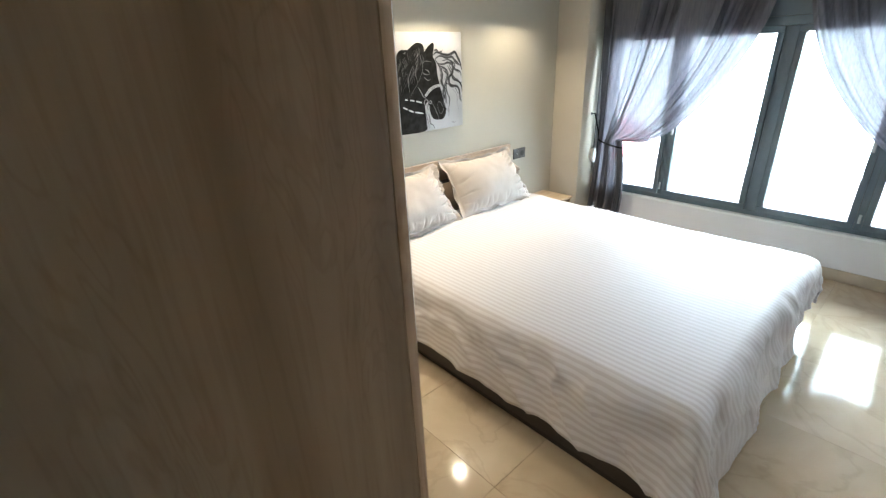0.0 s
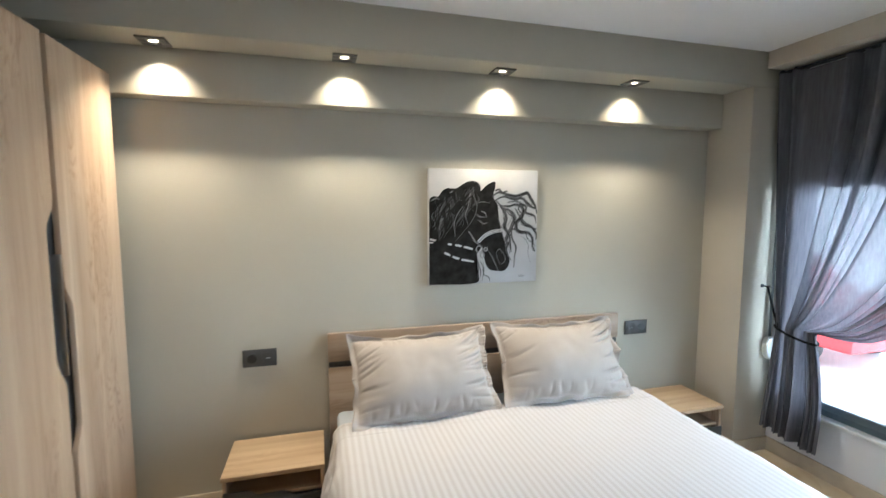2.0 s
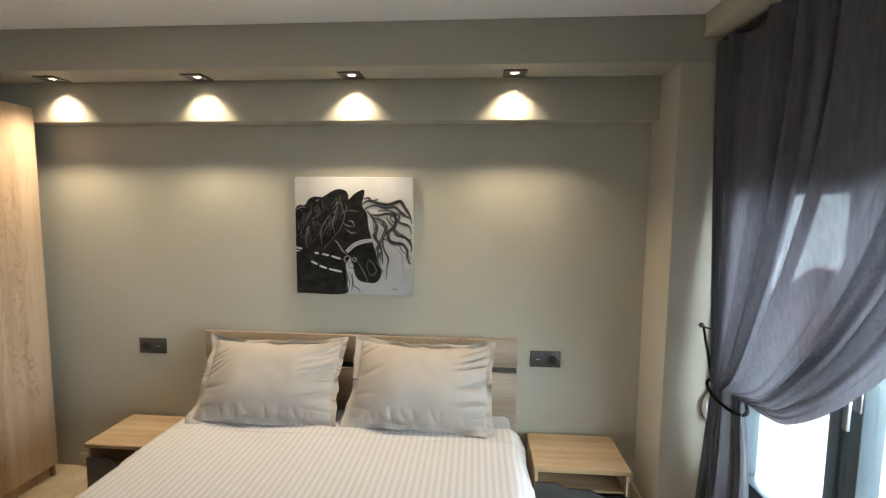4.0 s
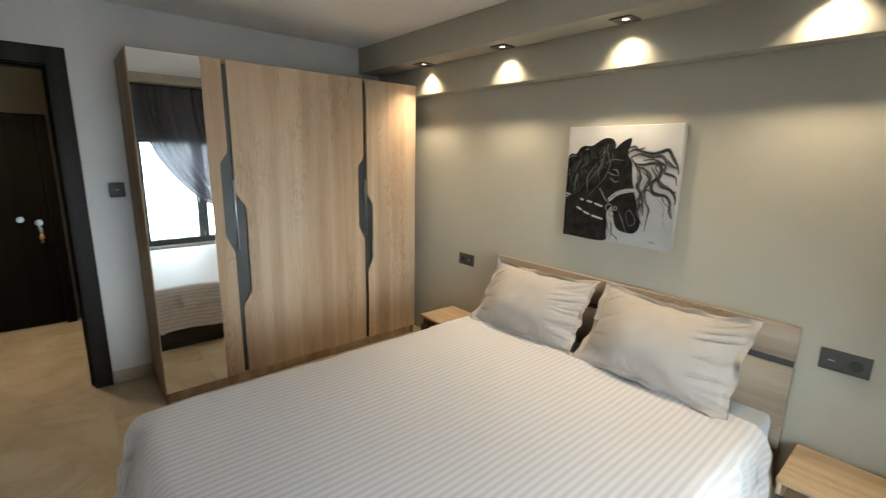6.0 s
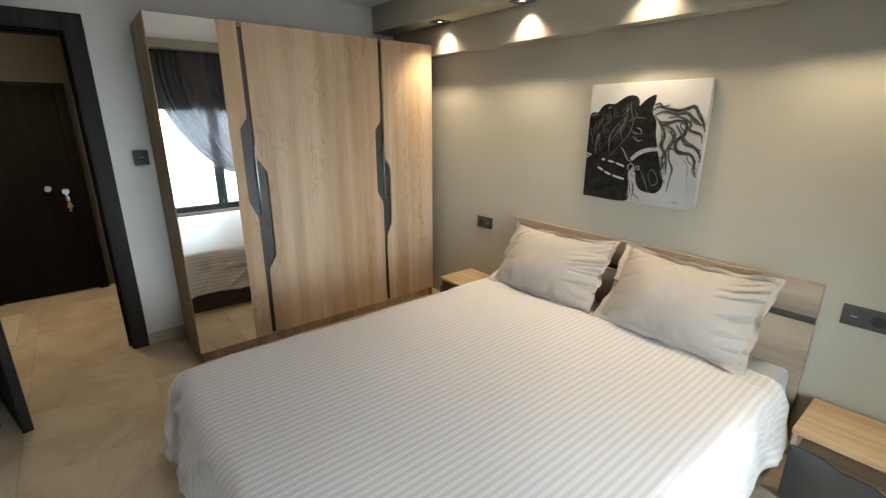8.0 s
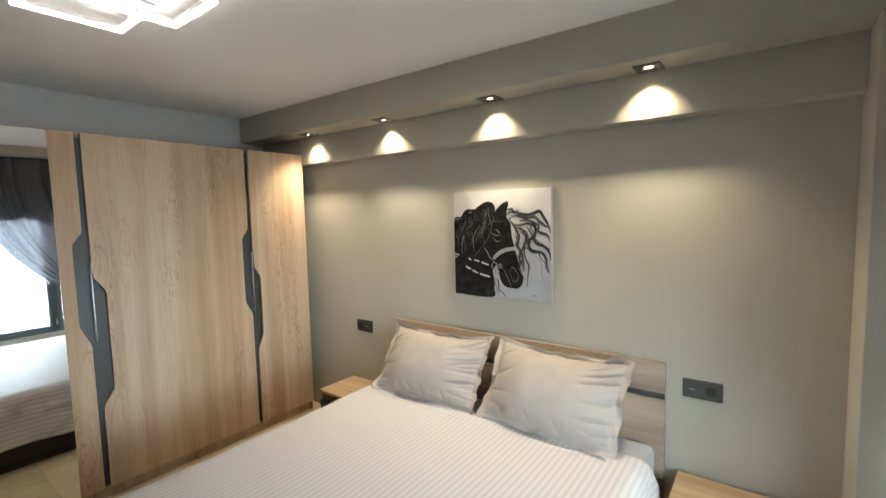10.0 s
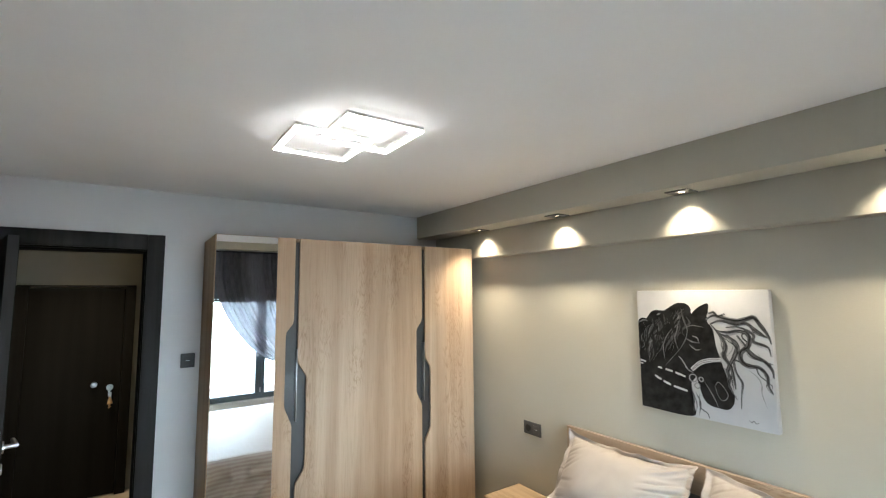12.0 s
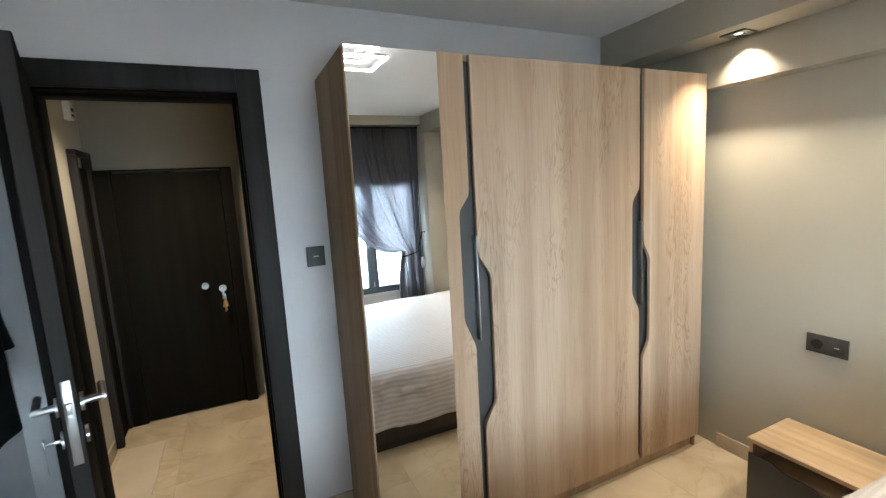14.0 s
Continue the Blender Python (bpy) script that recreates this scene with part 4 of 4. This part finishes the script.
# ---- sockets and switch ----
def socket(x, k):
    s = thing("wall_socket", "anthracite double socket and switch plate on the wall", "socket", "sockets beside the bed", at=(x, NORTH, 0.772))
    part("plate", boxes((-0.082, 0.082, -0.011, 0, -0.045, 0.045), bevel=0.003), M_SOCKET, s)
    part("rocker", boxes((min(k * 0.012, k * 0.070), max(k * 0.012, k * 0.070), -0.015, -0.0112, -0.028, 0.028), bevel=0.002), M_SOCKET, s)
    part("outlet", bar(((-0.036 * k, -0.0112, 0), (-0.036 * k, -0.014, 0), 0.024)), M_SOCKET_DARK, s)
    part("mark", boxes((0.041 * k - 0.011, 0.041 * k + 0.011, -0.0156, -0.0152, -0.0015, 0.0015)), M_SHADE, s)


socket(0.952, 1)
socket(3.226, -1)


def light_switch():
    s = thing("light_switch", "anthracite light switch beside the doorway", "switch")
    part("plate", boxes((WEST, WEST + 0.010, 0.459, 0.543, 1.272, 1.366), bevel=0.003), M_SOCKET, s)
    part("rocker", boxes((WEST + 0.0102, WEST + 0.014, 0.474, 0.528, 1.289, 1.349), bevel=0.002), M_SOCKET, s)
    part("mark", boxes((WEST + 0.0142, WEST + 0.0146, 0.489, 0.513, 1.318, 1.322)), M_SHADE, s)


light_switch()


# ---- lamps ----
def recessed_spot(x):
    s = thing("recessed_spot", "square dark metal recessed spotlight, lit", "spotlight", "spotlights in the soffit", at=(x, 2.43, 2.25))
    a, b = 0.056, 0.025
    part("bezel", boxes((-a, a, -a, -b, -0.007, -0.0003), (-a, a, b, a, -0.007, -0.0003), (-a, -b, -b, b, -0.007, -0.0003), (b, a, -b, b, -0.007, -0.0003), bevel=0.001), M_SOCKET, s)
    bm = bmesh.new()
    rod(bm, (0, 0, -0.0015), (0, 0, -0.0005), 0.017, 24)
    part("bulb", bm, M_BULB, s)


for sx in (0.603, 1.398, 2.203, 3.01):
    recessed_spot(sx)


def ceiling_lamp():
    c = thing("ceiling_lamp", "lit ceiling lamp of two interlocked white square rings", "ceiling lamp")
    part("ceiling_plate", boxes((1.535, 1.615, 0.86, 0.94, TOP - 0.016, TOP - 0.0005), bevel=0.004), M_WHITEPL, c)
    part("stem", boxes((1.55, 1.60, 0.875, 0.925, 2.418, TOP - 0.0165), bevel=0.003), M_WHITEPL, c)
    for x0, x1, y0, y1, z in ((1.305, 1.645, 0.67, 1.005, 2.398), (1.505, 1.845, 0.80, 1.13, 2.4045)):
        k = 0.022
        ring = lambda o, a, b: boxes((x0 - o, x1 + o, y0 - o, y0 + k + o, a, b), (x0 - o, x1 + o, y1 - k - o, y1 + o, a, b), (x0 - o, x0 + k + o, y0 + k + o, y1 - k - o, a, b), (x1 - k - o, x1 + o, y0 + k + o, y1 - k - o, a, b))
        r = part("square_ring", ring(-0.0005, z + 0.0065, z + 0.02), M_WHITEPL, c)
        part("diffuser", ring(0.0, z, z + 0.006), M_LED, r, "glowing white diffuser")


ceiling_lamp()


# ---- step stool ----
def step_stool():
    s = thing("step_stool", "folding aluminium step stool with grey treads, by the wall", "step stool")
    lean = -0.05
    for x in (0.80, 0.40):
        for y in (-0.555, -0.425):
            bm = bmesh.new()
            rows = []
            for z, k in ((0.012, 0.0), (0.635, 1.0)):
                cy = y + lean * k
                rows.append([bm.verts.new((x + a, cy + b, z)) for a, b in ((-0.012, -0.022), (0.012, -0.022), (0.012, 0.022), (-0.012, 0.022))])
            bm.faces.new(rows[0])
            bm.faces.new(rows[1])
            for i in range(4):
                bm.faces.new((rows[0][i], rows[0][(i + 1) % 4], rows[1][(i + 1) % 4], rows[1][i]))
            bmesh.ops.bevel(bm, geom=bm.edges[:], offset=0.004, segments=2, affect="EDGES")
            leg = part("leg", bm, M_ALU, s)
            part("rubber_foot", boxes((x - 0.016, x + 0.016, y - 0.027, y + 0.027, 0, 0.028), bevel=0.004), M_BLACK, leg)
    for z, y0, y1 in ((0.17, -0.565, -0.45), (0.385, -0.585, -0.465), (0.615, -0.625, -0.46)):
        t = part("tread", boxes((0.4125, 0.7875, y0, y1, z, z + 0.022), bevel=0.004), M_GREYSTEP, s)
        part("tread_edge", boxes((0.4125, 0.7875, y1 + 0.0005, y1 + 0.008, z - 0.012, z + 0.022), bevel=0.002), M_ALU, t)
    for x in (0.80, 0.40):
        part("leg_bridge", prism([(-0.629, 0.60), (-0.622, 0.645), (-0.60, 0.662), (-0.48, 0.662), (-0.458, 0.645), (-0.450, 0.60), (-0.497, 0.60), (-0.51, 0.625), (-0.57, 0.625), (-0.583, 0.60)], "x", x - 0.0125, x + 0.0125, 0.002), M_ALU, s)
    part("brace", bar(((0.60, -0.50, 0.10), (0.60, -0.56, 0.52), 0.006)), M_BLACK, s)


step_stool()


# ---- coat rack and coat ----
def coat_rack():
    r = thing("coat_rack", "small dark wooden coat rack with metal hooks", "coat rack")
    part("board", boxes((0.10, 0.66, SOUTH + 0.0005, SOUTH + 0.018, 1.795, 1.855), bevel=0.003), M_WENGE_EDGE, r)
    for x in (0.17, 0.30, 0.45, 0.59):
        part("coat_hook", bar(((x, SOUTH + 0.018, 1.83), (x, SOUTH + 0.065, 1.82), 0.004), ((x, SOUTH + 0.065, 1.82), (x, SOUTH + 0.075, 1.85), 0.004)), M_CHROME, r)


coat_rack()


def coat():
    """A black coat that hangs in folds from one hook, its sleeve beside it."""
    def fn(u, v):
        a = 2 * math.pi * u
        spread = 0.05 + 0.12 * min(1, v * 3.2) + 0.05 * v
        deep = 0.03 + 0.055 * min(1, v * 2.5)
        fold = 1 + 0.13 * math.sin(6 * a + 2 * v) * min(1, v * 2) + 0.10 * noise.noise((math.cos(a) * 2, math.sin(a) * 2, v * 4))
        z = 1.80 - 0.86 * v - 0.05 * math.cos(a) * v + 0.015 * math.sin(5 * a) * v
        return 0.44 - 0.05 * v + spread * math.cos(a) * fold, max(SOUTH + 0.006, SOUTH + 0.078 + deep * math.sin(a) * fold), z

    c = thing("coat", "black quilted coat hanging from the rack", "coat")
    part("body", grid(fn, 72, 60), M_COAT, c, smooth=180)

    def sleeve(u, v):
        a = 2 * math.pi * u
        r = 0.055 * (1 - 0.25 * v) * (1 + 0.12 * math.sin(9 * v + 2 * a))
        return 0.27 - 0.10 * v + r * math.cos(a), max(SOUTH + 0.005, SOUTH + 0.075 + 0.02 * v + r * math.sin(a)), 1.70 - 0.52 * v
    part("sleeve", grid(sleeve, 24, 30), M_COAT, c, smooth=180)
    def hood(u, v):
        a, c = 2 * math.pi * u, math.pi * v
        k = 1 + 0.15 * noise.noise((math.cos(a), math.sin(a), 3 * v))
        return 0.36 + 0.13 * math.sin(c) * math.cos(a) * k, max(SOUTH + 0.006, SOUTH + 0.105 + 0.07 * math.sin(c) * math.sin(a) * k), 1.66 + 0.13 * math.cos(c) - 0.04 * math.cos(a)
    part("hood", grid(hood, 36, 22), M_COAT, c, smooth=180)
    part("collar", bar(((0.40, SOUTH + 0.06, 1.79), (0.50, SOUTH + 0.075, 1.80), 0.028)), M_COAT, c)


coat()


# ---- hall things ----
solid("door_mat", boxes((-1.40, -0.72, -0.66, -0.41, 0.001, 0.010), bevel=0.003), M_MAT, "plain beige mat on the hall floor", "door mat")


def siren():
    s = thing("door_chime", "small white chime box high on the hall wall", "chime")
    part("box", boxes((-1.60, -1.53, -0.6995, -0.66, 2.15, 2.26), bevel=0.006), M_WHITEPL, s)
    part("vent", boxes((-1.59, -1.54, -0.6595, -0.658, 2.20, 2.225), (-1.59, -1.54, -0.6595, -0.658, 2.17, 2.185)), M_SOCKET_DARK, s)


siren()


def hall_light_fitting():
    h = thing("hall_ceiling_light", "small flat round ceiling light in the hall, lit", "ceiling light")
    bm = bmesh.new()
    rod(bm, (-1.0, -0.2, 2.3995), (-1.0, -0.2, 2.375), 0.13, 32)
    part("housing", bm, M_WHITEPL, h)


hall_light_fitting()


# ---- outside ----
ground = solid("ground", boxes((4.15, 60, -60, 60, -0.75, -0.55)), M_PAVE, "pale sunlit paving outside the window", "paving", S)
# Glowing sheet added outside; its emission lights the room and whites out the panes.
backdrop = solid("backdrop", boxes((10.0, 10.2, -14, 16, -0.55, 7.0)), M_BACKDROP_GLOW, "added glowing backdrop standing in for daylight beyond the window", "backdrop", S)


def parked_car():
    c = thing("parked_car", "red parked car outside the window", "car", at=(8.2, 5.85, -0.55))
    side = [(-1.9, 0.30), (-1.92, 0.62), (-1.75, 0.82), (-0.95, 0.92), (-0.35, 1.36), (0.75, 1.40), (1.35, 0.98), (1.85, 0.88), (1.95, 0.55), (1.9, 0.30)]
    part("body", prism([(b, a) for b, a in side], "x", -0.78, 0.78, 0.06), M_RED, c)
    part("side_window", prism([(-0.80, 0.93), (-0.30, 1.29), (0.68, 1.32), (1.12, 0.97)], "x", -0.79, 0.79), M_FRAME, c)
    for y in (-1.2, 1.2):
        for x in (-0.72, 0.72):
            w = part("wheel", bar(((x - 0.09, y, 0.30), (x + 0.09, y, 0.30), 0.30), sides=24), M_BLACK, c)
            part("rim", bar(((x - 0.095, y, 0.30), (x + 0.095, y, 0.30), 0.18), sides=20), M_CHROME, w)


parked_car()

# ---- floor tiles ----
floor = solid("floor", boxes((-0.30, 4.15, -0.85, 2.75, -0.15, -0.004), (-1.95, -0.30, -0.85, 0.40, -0.15, -0.004)), M_GROUT, "polished beige marble tile floor with thin joints", "floor", S)
TILE = 0.60
tile_meshes = {}


def tile(x0, x1, y0, y1):
    key = (round(x1 - x0, 3), round(y1 - y0, 3))
    if key not in tile_meshes:
        ob = mesh_object("tile", boxes((0, key[0], 0, key[1], -0.008, 0.0), bevel=0.0012), M_TILE)
        tile_meshes[key] = ob.data
    else:
        ob = new("tile", tile_meshes[key])
    ob.matrix_basis = pose(x0, y0, 0)
    ob.parent = floor


gap = 0.0007
for ix in range(-4, 8):
    for iy in range(-2, 6):
        xa, xb = max(-1.95, -0.22 + ix * TILE) + gap, min(4.15, -0.22 + (ix + 1) * TILE) - gap
        ya, yb = max(-0.85, -0.30 + iy * TILE) + gap, min(2.75, -0.30 + (iy + 1) * TILE) - gap
        if xa < -0.31 and ya < 0.40:
            yb = min(yb, 0.40)
        if xb - xa > 0.03 and yb - ya > 0.03 and not (xa < -0.31 and ya >= 0.40):
            tile(xa, xb, ya, yb)
